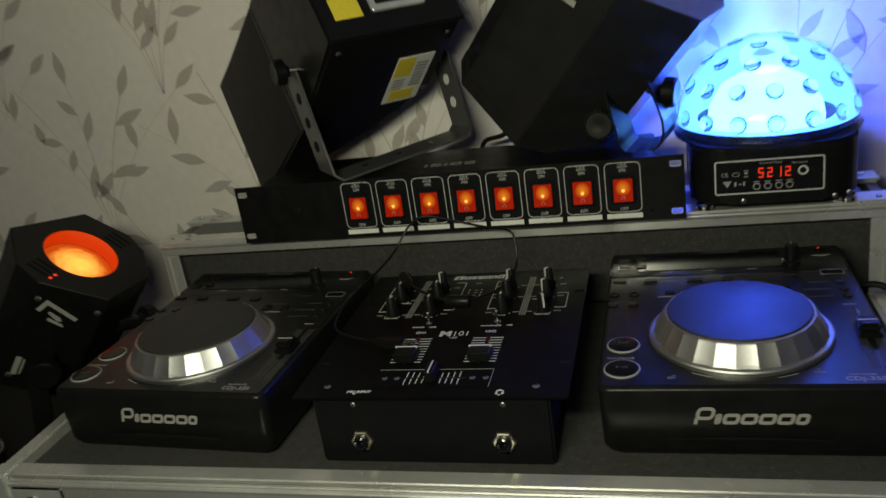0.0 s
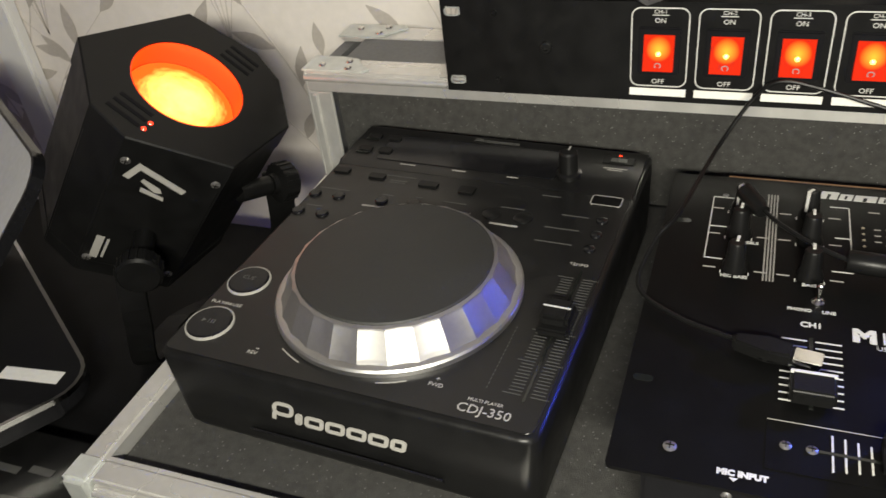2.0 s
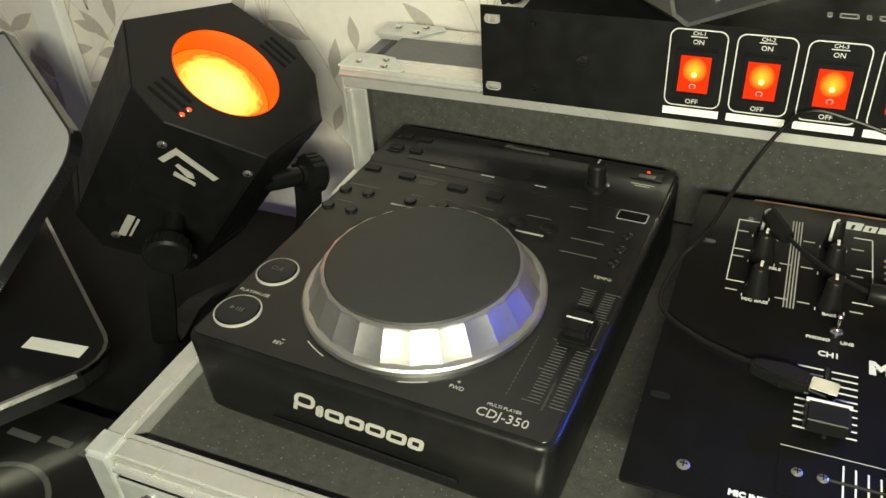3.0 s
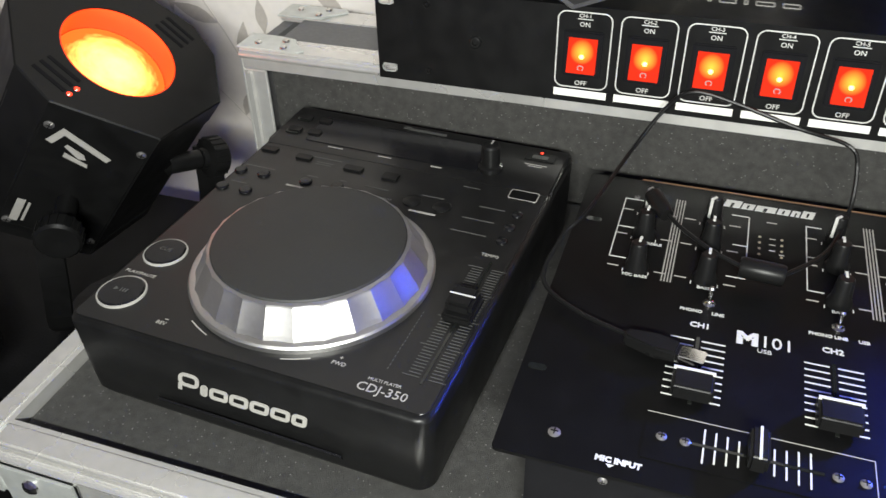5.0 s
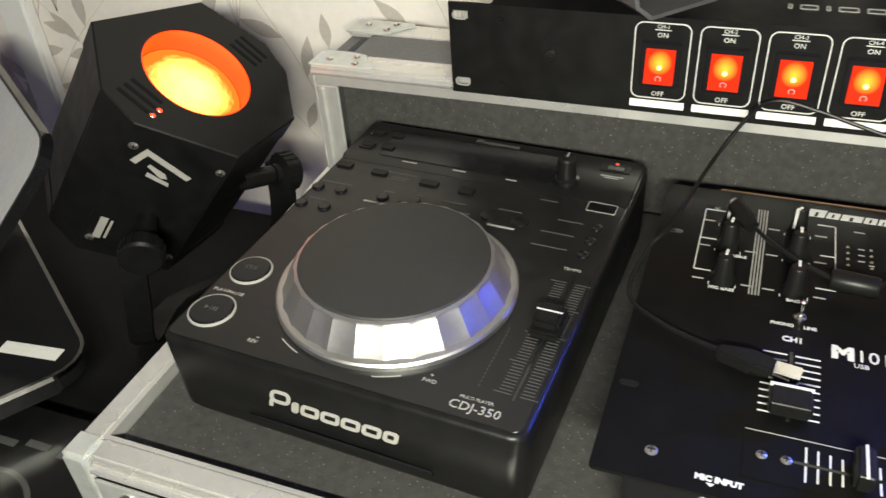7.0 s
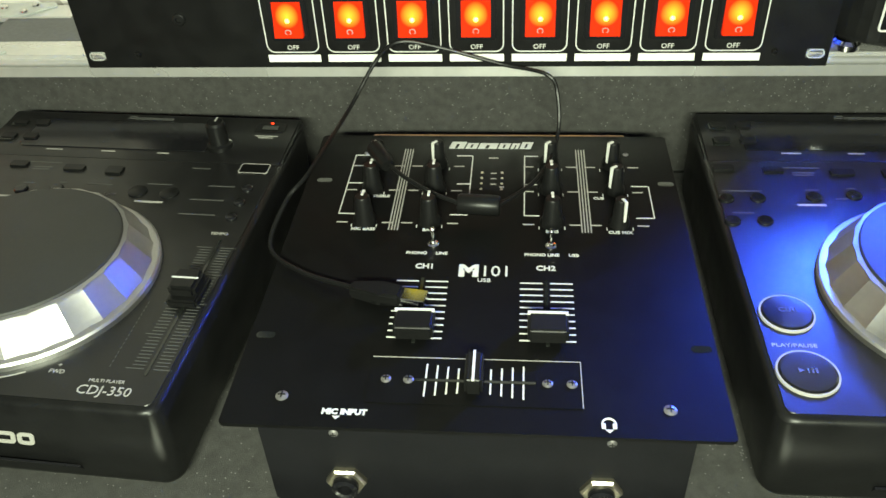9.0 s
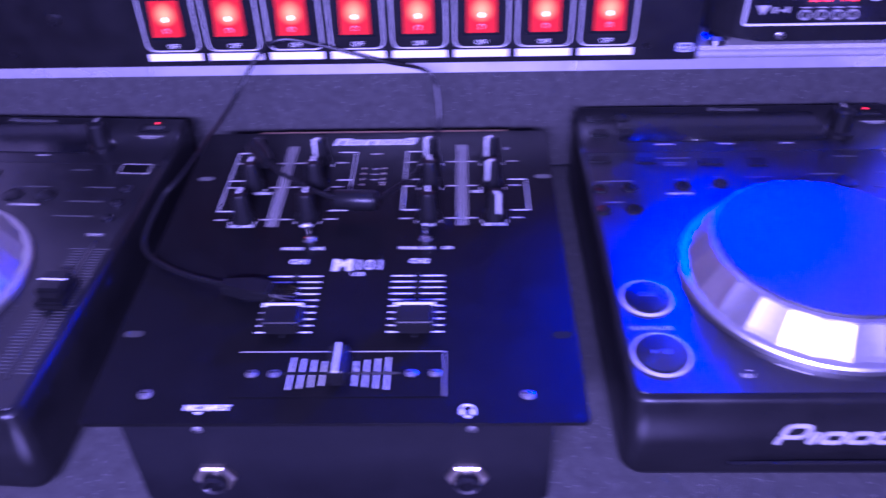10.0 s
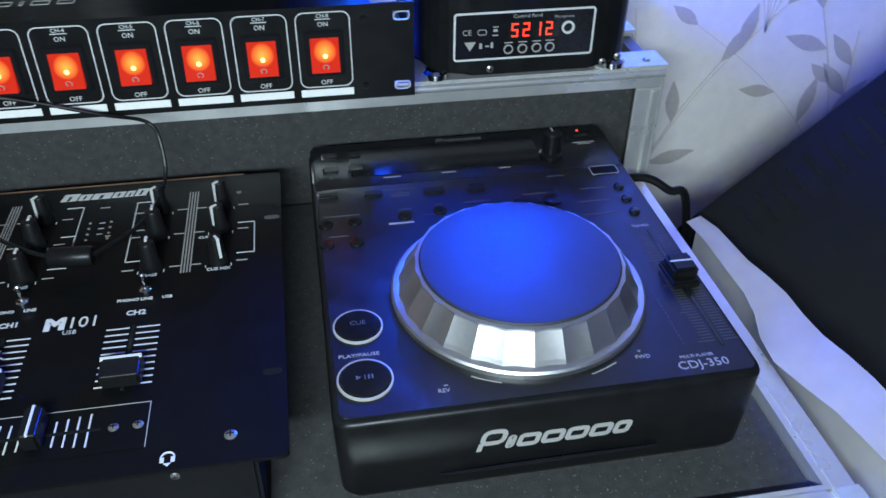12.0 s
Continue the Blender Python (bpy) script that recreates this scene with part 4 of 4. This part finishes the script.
    part("led_cluster", lathe([(0.034, 0.066), (0.033, 0.076), (0.028, 0.088), (0.016, 0.097), (0, 0.099)], 32), BULB, p, "shining led cluster", smooth=True)
    # added glowing ring, no lamp of the fixture; brightens the dome from inside
    part("fill_ring", lathe([(0.076, 0.067), (0.062, 0.072), (0.040, 0.068)], 48), DOME_FILL, p, "added glowing ring that brightens the dome inside", smooth=True)
    return p


dome_light()

# ---- orange effect lights ----


CORNERS = (-10, 34, 112, 158, 182, 238, 292, 328)


def octagon(r, turn):
    return [(r * math.cos(radians(a + turn)), r * math.sin(radians(a + turn))) for a in CORNERS]


def edge_at(r, turn, angle):
    """How far the octagon's edge lies from its middle in one direction."""
    pts = octagon(r, turn)
    way = Vector((math.cos(angle), math.sin(angle)))
    for i in range(8):
        p, q = Vector(pts[i]), Vector(pts[(i + 1) % 8])
        d = q - p
        k = way.x * d.y - way.y * d.x
        if abs(k) > 1e-9:
            far, t = (p.x * d.y - p.y * d.x) / k, (p.x * way.y - p.y * way.x) / k
            if far > 0 and -1e-6 <= t <= 1 + 1e-6:
                return far
    return r


def holed_cover(r, turn, hole, z0, z1):
    """The octagonal cover with a round opening."""
    angles = sorted(set([2 * math.pi * i / 64 for i in range(64)] + [radians((a + turn) % 360) for a in CORNERS]))
    bm = bmesh.new()
    loops = []
    for z, out in ((z0, True), (z1 - 0.001, True), (z1, None), (z1, False), (z0, False)):
        ring = []
        for a in angles:
            d = edge_at(r, turn, a) - (0.001 if out is None else 0) if out is not False else hole
            ring.append(bm.verts.new((d * math.cos(a), d * math.sin(a), z)))
        loops.append(ring)
    n = len(angles)
    for k in range(5):
        a, b = loops[k], loops[(k + 1) % 5]
        for i in range(n):
            bm.faces.new((a[i], a[(i + 1) % n], b[(i + 1) % n], b[i]))
    return bm


def effect_head(p, r, depth, turn, lit=True, STEEL=STEEL):
    """The octagonal barrel: face at z = 0, looking along +z."""
    body = part("housing", prism(octagon(r, turn), -depth, -0.0235, 0.0012, 2), STEEL, p)
    part("back_cover", prism(octagon(r + 0.0005, turn), -depth - 0.010, -depth + 0.006, 0.0010, 2), STEEL, p)
    part("front_cover", holed_cover(r + 0.0008, turn, r * 0.53, -0.0240, 0.0), STEEL, p, "black sheet steel front cover")
    h = r * 0.53
    lens = part("lens", lathe([(h * 0.985, -0.0215), (h * 0.8, -0.0185), (h * 0.5, -0.0160), (h * 0.25, -0.0148), (0, -0.0145)], 64), BEAM if lit else GLASS, p, "glowing orange lens" if lit else "dark lens", smooth=True)
    # the well is no lamp; its red glow stands in for light from the lens
    part("lens_well", lathe([(h * 0.995, -0.0215), (h * 0.995, -0.0008), (h * 0.975, -0.0004)], 64), WELL_GLOW if lit else STEEL, lens, "lens well with red lens light painted on as glow" if lit else "", smooth=True)
    if lit:
        for k in range(3):
            for s in (-1, 1):
                a = radians(turn)
                ux, uy = math.cos(a), math.sin(a)
                cx, cy = s * (0.048 + 0.0075 * k), -0.010 * s
                x, y = cx * ux - cy * uy, cx * uy + cy * ux
                bm = box(-0.0015, 0.0015, -0.0130, 0.0130, -0.0008, 0.0003)
                bmesh.ops.transform(bm, matrix=pose(x, y, 0, 0, 0, turn), verts=bm.verts[:])
                part("vent_slot", bm, MATT, p)
        for k in range(2):
            a = radians(turn)
            cx, cy = -(0.0545 + 0.0078 * k), -0.006
            part("status_led", lathe([(0.0019, 0.0), (0.0014, 0.0005), (0, 0.0006)], 10, pose(cx * math.cos(a) - cy * math.sin(a), cx * math.sin(a) + cy * math.cos(a), 0)), LED, p, "lit red lamp")
    return body


def thumb_knob(parent, m, r=0.016, h=0.020):
    """A ribbed clamp knob on a short bolt."""
    bm = lathe([(0, 0), (r * 0.5, 0), (r * 0.55, h * 0.2), (r, h * 0.3), (r * 1.02, h * 0.9), (r * 0.9, h), (r * 0.3, h), (0, h * 0.96)], 24, m)
    k = part("clamp_knob", bm, RUBBER, parent, "ribbed black clamp knob", smooth=True)
    ribs = bmesh.new()
    for i in range(18):
        a = 2 * math.pi * i / 18
        box(-0.0008, 0.0008, -0.0006, 0.0010, h * 0.32, h * 0.88, bm=ribs)
        bmesh.ops.transform(ribs, matrix=m @ pose(r * math.cos(a), r * math.sin(a), 0, 0, 0, math.degrees(a) - 90), verts=ribs.verts[-8:])
    part("ribs", ribs, RUBBER, k)
    part("bolt", lathe([(0.0035, -0.012), (0.0035, 0.001)], 12, m), CHROME, k, smooth=True)
    return k


def mark_block(parent, m, s=1.0):
    """The badge on the barrel, as plain shapes."""
    bm = bmesh.new()
    for pts in (((0, 0), (0.040, 0), (0.040, 0.005), (0.005, 0.005), (0.005, 0.018), (0, 0.018)), ((0.012, 0.011), (0.026, 0.011), (0.030, 0.014), (0.026, 0.017), (0.012, 0.014)), ((0.016, 0.019), (0.034, 0.017), (0.036, 0.020), (0.018, 0.023))):
        prism([(x * s, y * s) for x, y in pts], 0, 0.0004, bm=bm)
    bmesh.ops.transform(bm, matrix=m, verts=bm.verts[:])
    part("badge", bm, GREY, parent, "pale printed badge")


def basis(origin, x, y, z):
    m = Matrix((x, y, z)).transposed().to_4x4()
    m.translation = origin
    return m


def upright_light():
    foot = Vector((-0.52, 0.105, TABLE_Z))
    p = thing("effect_light", pose(*foot), "black octagonal effect light with a glowing orange lens", "stage light", "octagonal effect lights")
    n, u, v = Vector((0.6293, 0, 0.7771)), Vector((0, 1, 0)), Vector((-0.7771, 0, 0.6293))
    head = new("head")
    head.parent = p
    head.matrix_basis = basis(Vector((-0.4497, 0.1047, 0.1470)) - foot, u, v, n)
    effect_head(head, 0.0775, 0.150, 0)
    # the flat side that faces forward
    d = 0.0775 * math.cos(radians(28))
    a = radians(210)
    flank = pose(d * math.cos(a), d * math.sin(a), 0, 0, 0, 300) @ pose(0, 0, 0, 90)
    mark_block(head, flank @ pose(-0.022, -0.020, 0.0014, 0, 0, -24) @ Matrix.Diagonal((1, -1, 1, 1)), 1.0)
    marks([(-0.030, -0.138, 0.006, 0.028), (-0.022, -0.136, 0.002, 0.024)], GREY, head, "badge", flank @ pose(0, 0, 0.0010))
    for x, y in ((-0.031, -0.022), (0.031, -0.022), (-0.031, -0.14), (0.031, -0.14)):
        screw(head, flank @ pose(x, y, 0.0008), 0.0035)
    # bracket
    for end, way in ((Vector((-0.425, 0.135, 0.045)), Vector((0.35, 0.75, -0.2))), (Vector((-0.470, 0.022, 0.045)), Vector((0.45, -0.8, -0.1)))):
        way.normalize()
        m = Matrix.Translation(end - foot) @ way.to_track_quat("Z", "Y").to_matrix().to_4x4()
        thumb_knob(p, m)
        part("knob_stem", lathe([(0.008, -0.03), (0.008, -0.002), (0.006, 0.001)], 14, m), STEEL, p, smooth=True)
    bar = [Vector((-0.428, 0.150, 0.050)), Vector((-0.440, 0.155, -0.02)), Vector((-0.470, 0.150, -0.066)), Vector((-0.520, 0.085, -0.0715)), Vector((-0.505, 0.022, -0.066)), Vector((-0.485, 0.010, -0.01)), Vector((-0.475, 0.012, 0.045))]
    part("bracket", strap([q - foot for q in glide(bar, 4)], 0.026, 0.0025, (1, 0.1, 0.25)), STEEL, p, "bent flat steel bracket")
    return p


upright_light()


def tilted_light():
    foot = Vector((0.105, 0.250, 0.1955))
    p = thing("effect_light", pose(*foot), "black octagonal effect light tilted beside the dome light", "stage light", "octagonal effect lights")
    n = Vector((0.60, -0.33, 0.73)).normalized()
    u = Vector((0.80, -0.50, -0.40))
    u = (u - n * u.dot(n)).normalized()
    v = n.cross(u)
    head = new("head")
    head.parent = p
    head.matrix_basis = basis(Vector((0.184, 0.210, 0.384)) - foot, u, v, n)
    effect_head(head, 0.098, 0.190, 60, lit=False, STEEL=GLAZED)
    d = 0.098 * math.cos(radians(28))
    a = radians(270)
    flank = pose(d * math.cos(a), d * math.sin(a), 0, 0, 0, 0) @ pose(0, 0, 0, 90)
    mark_block(head, flank @ pose(-0.030, -0.050, 0.0016, 0, 0, 10), 1.2)
    part("inlet", box(-0.012, 0.012, -0.004, 0.004, -0.012, 0.016, 0.001), RUBBER, p)
    for end, way in ((Vector((0.196, 0.205, 0.248)), Vector((0.92, -0.3, -0.1))), (Vector((0.138, 0.182, 0.226)), Vector((-0.1, -0.98, 0.1)))):
        way.normalize()
        m = Matrix.Translation(end - foot) @ way.to_track_quat("Z", "Y").to_matrix().to_4x4()
        thumb_knob(p, m, 0.014, 0.018)
    bar = [Vector((0.150, 0.196, 0.262)), Vector((0.158, 0.190, 0.225)), Vector((0.166, 0.192, 0.1985)), Vector((0.197, 0.199, 0.1985)), Vector((0.204, 0.197, 0.225)), Vector((0.187, 0.204, 0.275))]
    part("bracket", strap([q - foot for q in glide(bar, 3)], 0.042, 0.0025, (0.3, 0.9, 0.1)), STEEL, p, "bent flat steel bracket")
    cable = [Vector((0.024, 0.290, 0.238)), Vector((0.023, 0.292, 0.214)), Vector((0.018, 0.288, 0.199)), Vector((-0.01, 0.300, 0.188)), Vector((-0.02, 0.330, 0.15)), Vector((-0.02, 0.335, 0.10))]
    part("power_cable", tube([q - foot for q in cable], 0.0030), RUBBER, p, "black mains cable")
    part("cable_plug", box(0.014 - foot.x, 0.044 - foot.x, 0.282 - foot.y, 0.298 - foot.y, 0.236 - foot.z, 0.275 - foot.z, 0.003), RUBBER, p)
    return p


tilted_light()

# ---- laser box on its bracket ----


def laser():
    foot = Vector((-0.085, 0.205, 0.1955))
    p = thing("laser_projector", pose(*foot), "black steel laser box with yellow warning labels on a bracket", "stage light")
    u = Vector((0.74, 0.67, 0)).normalized()
    w = Vector((-0.67, 0.74, 0))
    tiltback = Vector((0, 0, 1)) * math.cos(radians(24)) + w * math.sin(radians(24))
    a, b = Vector((-0.150, 0.150, 0.199)), Vector((-0.024, 0.264, 0.211))
    left, right = a - u * 0.004 + tiltback * 0.125, b + u * 0.004 + tiltback * 0.125
    line = [left, left + (a - left) * 0.5, a + (left - a) * 0.06, a + u * 0.008, a + (b - a) * 0.5, b - u * 0.008, b + (right - b) * 0.06, right + (b - right) * 0.5, right]
    arm = part("bracket", strap([q - foot for q in line], 0.042, 0.0026, w), ARM, p, "bent flat steel bracket")
    for base, top, s in ((a, left, -1), (b, right, 1)):
        for t in (0.30, 0.52, 0.74):
            q = base + (top - base) * t - foot
            m = Matrix.Translation(q) @ (u * s).to_track_quat("Z", "Y").to_matrix().to_4x4()
            part("bracket_hole", lathe([(0, -0.0019), (0.0062, -0.0019), (0.0062, 0.0019), (0, 0.0019)], 18, m), TAG if s > 0 else MATT, arm)
    for t in (0.25, 0.5, 0.75):
        part("bracket_hole", lathe([(0.004, -0.001), (0.004, 0.0016), (0, 0.0016)], 14, Matrix.Translation(a + (b - a) * t - foot)), CHROME, arm)
    for q, s in ((left, -1), (right, 1)):
        m = Matrix.Translation(q - foot + u * s * 0.002) @ (u * s).to_track_quat("Z", "Y").to_matrix().to_4x4()
        thumb_knob(p, m, 0.013, 0.016)
    # box: x along the pivot, y its long axis, z out of the labelled side
    fwd = (Vector((0, 0, 1)) * 0.62 - w * 0.78).normalized()
    out = (-w - fwd * (-w).dot(fwd)).normalized()
    side = fwd.cross(out)
    box_ = new("laser_box")
    box_.parent = p
    box_.matrix_basis = basis((left + right) / 2 + fwd * 0.004 - u * 0.006 - foot, side, fwd, out)
    part("housing", prism([(-0.108, -0.212), (0.020, -0.085), (0.066, -0.035), (0.074, -0.020), (0.074, 0.100), (-0.074, 0.100), (-0.078, -0.060)], -0.122, 0.052, 0.004, 2), STEEL, box_)
    part("front_panel", box(-0.0755, 0.0755, 0.098, 0.1025, -0.1235, 0.0535, 0.002), STEEL, box_, "black front panel")
    part("aperture_frame", prism(rounded(-0.020, 0.040, -0.028, 0.022, 0.003), 0, 0.003, 0.0006, 1, m=pose(0, 0.1025, 0, -90)), ZINC, box_)
    part("aperture_glass", prism(rounded(-0.014, 0.034, -0.021, 0.015, 0.001), 0.0028, 0.0034, m=pose(0, 0.1025, 0, -90)), GLASS, box_, "dark laser aperture")
    part("warning_label", box(-0.060, -0.030, 0.1025, 0.1031, 0.005, 0.030), YELLOW, box_, "yellow warning label")
    plate = part("rating_label", box(0.014, 0.058, -0.040, 0.048, 0.052, 0.0526), TAG, box_, "white and yellow rating label")
    part("yellow_field", box(0.015, 0.036, 0.012, 0.046, 0.0526, 0.0529), YELLOW, plate)
    part("yellow_field", box(0.020, 0.050, -0.036, -0.016, 0.0526, 0.0529), YELLOW, plate)
    marks([(0.040, -0.010 + 0.006 * k, 0.014, 0.0020) for k in range(8)] + [(0.018, -0.014 + 0.006 * k, 0.014, 0.0016) for k in range(4)], DIM, plate, "small_print", pose(0, 0, 0.0528))
    for x, y in ((-0.062, 0.080), (0.062, 0.080), (-0.062, -0.072), (0.064, -0.022)):
        screw(box_, pose(x, y, 0.0522), 0.003)
    cable = [Vector((-0.232, 0.262, 0.235)), Vector((-0.236, 0.262, 0.215)), Vector((-0.244, 0.270, 0.19)), Vector((-0.25, 0.300, 0.15)), Vector((-0.25, 0.330, 0.10))]
    part("power_cable", tube([q - foot for q in cable], 0.0032), RUBBER, p)
    return p


laser()

# ---- cable over the mixer ----
lead = thing("usb_lead", pose(-0.045, -0.031, 0.0895), "thin black usb lead looped over the mixer", "cable")
base = Vector((-0.045, -0.031, 0.0895))
line = [(-0.058, -0.028, 0.0945), (-0.089, -0.014, 0.0925), (-0.111, 0.004, 0.095), (-0.106, 0.030, 0.108), (-0.096, 0.048, 0.115), (-0.082, 0.110, 0.122), (-0.065, 0.130, 0.146), (-0.051, 0.140, 0.153), (-0.026, 0.140, 0.149),
        (0.013, 0.135, 0.140), (0.041, 0.125, 0.138), (0.048, 0.120, 0.126), (0.048, 0.105, 0.104), (0.036, 0.070, 0.098), (0.013, 0.037, 0.101)]
part("cable", tube([Vector(q) - base for q in line], 0.0013), RUBBER, lead)
part("cable", tube([Vector(q) - base for q in ((-0.008, 0.039, 0.101), (-0.024, 0.046, 0.103), (-0.042, 0.058, 0.106), (-0.052, 0.068, 0.108))], 0.0013), RUBBER, lead)
m = Matrix.Translation(Vector((0.0025, 0.038, 0.101)) - base) @ Vector((1, -0.08, 0)).to_track_quat("Z", "Y").to_matrix().to_4x4()
part("ferrite", lathe([(0, -0.012), (0.0052, -0.012), (0.0060, -0.0105), (0.0060, 0.0105), (0.0052, 0.012), (0, 0.012)], 20, m), RUBBER, lead, "black ferrite bead", smooth=True)
m = pose(0, 0, 0, 0, 0, -9)
part("plug_grip", prism([(-0.016, -0.0035), (0.0, -0.0052), (0.012, -0.0052), (0.012, 0.0052), (0.0, 0.0052), (-0.016, 0.0035)], 0.001, 0.0085, 0.0014, 2, m=m), RUBBER, lead, smooth=True)
part("plug", box(0.0121, 0.0245, -0.0045, 0.0045, 0.0022, 0.0068, 0.0004), CHROME, lead, "bare metal usb plug").matrix_basis = m
m = Matrix.Translation(Vector((-0.056, 0.073, 0.108)) - base) @ Vector((-0.5, 0.8, 0.1)).to_track_quat("Z", "Y").to_matrix().to_4x4()
part("second_plug", lathe([(0, -0.006), (0.004, -0.006), (0.0052, 0.0), (0.0052, 0.014), (0, 0.015)], 14, m), RUBBER, lead, smooth=True)

# ---- left of the case ----
B, e1, e3 = Vector((-0.492, -0.040, 0)), Vector((-0.83, 0.555, 0)).normalized(), Vector((-0.555, -0.83, 0)).normalized()
note = thing("laptop", pose(B.x, B.y, TABLE_Z), "half-closed laptop with a dull lid and glossy base", "laptop")
turn = basis(Vector((0, 0, 0)), e1, e3, Vector((0, 0, 1)))
part("base", prism(rounded(0, 0.34, 0, 0.26, 0.030, 8), 0.035, 0.052, 0.004, 3, m=turn), GLOSS, note, "glossy black laptop base", smooth=True)
part("edge", frame_strip(-0.0008, 0.3408, -0.0008, 0.2608, 0.031, 0.003, 0.0485, 0.0528, m=turn), CHROME, note, "thin chromed edge")
part("sticker", box(-0.026, 0.026, -0.006, 0.006, 0.0521, 0.0526), TAG, note, "pale paper sticker").matrix_basis = turn @ pose(0.040, 0.036, 0, 0, 0, 40)
for x in (0.05, 0.29):
    part("stand", box(x, x + 0.02, 0.04, 0.22, 0, 0.0355), RUBBER, note).matrix_basis = turn
C = Vector((-0.535, 0.028, 0.115)) - Vector((B.x, B.y, TABLE_Z))
d = (e3 * 0.72 - Vector((0, 0, 1)) * 0.69).normalized()
nrm = e1.cross(d)
hinge = basis(C, e1, d, nrm)
part("lid", prism(rounded(0, 0.31, 0, 0.17, 0.028, 8), -0.008, 0.0, 0.002, 2, m=hinge), material("lid_grey", (0.42, 0.42, 0.42), 0.35, grain=0.08, scale=200), note, "dull grey laptop lid", smooth=True)
part("lid_edge", frame_strip(-0.001, 0.311, -0.001, 0.171, 0.029, 0.0025, -0.0085, 0.0010, m=hinge), GLOSS, note)
pack = thing("printed_box", pose(-0.60, -0.12, TABLE_Z), "flat black box with faint printed rings", "box")
part("carton", box(-0.10, 0.17, -0.16, 0.05, 0, 0.022, 0.003), STEEL, pack)
part("ring_print", lathe([(0.040, 0.0222), (0.040, 0.0226), (0.044, 0.0226), (0.044, 0.0222)], 40, pose(0.095, -0.050, 0)), DIM, pack)
marks([(0.055, 0.010, 0.028, 0.006), (0.090, 0.014, 0.020, 0.006), (0.120, 0.012, 0.016, 0.006), (0.075, -0.055, 0.040, 0.004)], DIM, pack, "print", pose(0, 0, 0.0224))

# ---- right of the case ----
tall = thing("vented_light", pose(0.56, 0.10, TABLE_Z), "black slotted effect light lying tilted beside the case", "stage light")
o = Vector((0.416, 0.135, 0.000)) - Vector((0.56, 0.10, TABLE_Z))
ax, ay = Vector((0.74, 0.0, 0.67)).normalized(), Vector((0.36, -0.85, -0.39)).normalized()
ay = (ay - ax * ay.dot(ax)).normalized()
az = ax.cross(ay)
shell = basis(o, ax, ay, az if az.z > 0 else -az)
sgn = 1 if az.z > 0 else -1
part("housing", box(0, 0.34, 0, 0.20, -0.13, 0, 0.003), MATT, tall).matrix_basis = shell
for k in range(11):
    part("vent_slot", prism(rounded(0.055 + 0.015 * k, 0.0578 + 0.015 * k, 0.016, 0.044, 0.0013), -0.001, 0.0006), GLASS, tall).matrix_basis = shell
for x, y in ((0.10, 0.165), (0.28, 0.165)):
    screw(tall, shell @ pose(x, y, 0.0006), 0.004)
part("rest", box(-0.06, 0.06, -0.06, 0.04, 0.0, 0.03, 0.003), RUBBER, tall)
card = thing("paper_strip", pose(0.412, 0.0, TABLE_Z), "creased white paper strip tucked beside the case", "paper")
bm = bmesh.new()
rows = []
for k in range(15):
    t = k / 14
    y = 0.092 - 0.30 * t
    wob = 0.0016 * math.sin(7 * t + 0.5) + 0.0012 * math.sin(23 * t)
    dip = 0.016 * math.exp(-((y + 0.055) / 0.045) ** 2)
    low = (-0.002 + 0.018 * t - dip + wob, 0.0365 + 0.004 * t)
    top = (0.012 + 0.022 * t + wob, 0.036 + 0.030 * t + wob * 0.5)
    mid = ((low[0] + top[0]) / 2 - 0.001 + wob, (low[1] + top[1]) / 2 + 0.002 * math.sin(9 * t))
    flap = (max(low[0] + 0.008, -0.004), 0.0355)
    rows.append([bm.verts.new((x, y + 0.003 * i, z - TABLE_Z)) for i, (x, z) in enumerate(((0.013, -0.035), (0.005 + 0.009 * t, 0.010), flap, low, mid, top))])
for a, b in zip(rows, rows[1:]):
    for i in range(5):
        bm.faces.new((a[i], a[i + 1], b[i + 1], b[i]))
bmesh.ops.solidify(bm, geom=bm.faces[:], thickness=0.0006)
part("sheet", bm, SHEET, card, smooth=True)
bm = box(0.010, 0.030, -0.206, 0.085, 0.0, 0.042, 0.002)
part("folded_edge", bm, SHEET, card)
lead2 = thing("deck_cable", pose(0.37, 0.12, 0.05), "black cable running behind the cd player", "cable")
part("cable", tube([(-0.02, 0.012, 0.008), (0.012, 0.004, 0.014), (0.03, -0.004, 0.006), (0.045, -0.004, -0.004), (0.06, 0.0, -0.09)], 0.0032), RUBBER, lead2)
wallpaper()
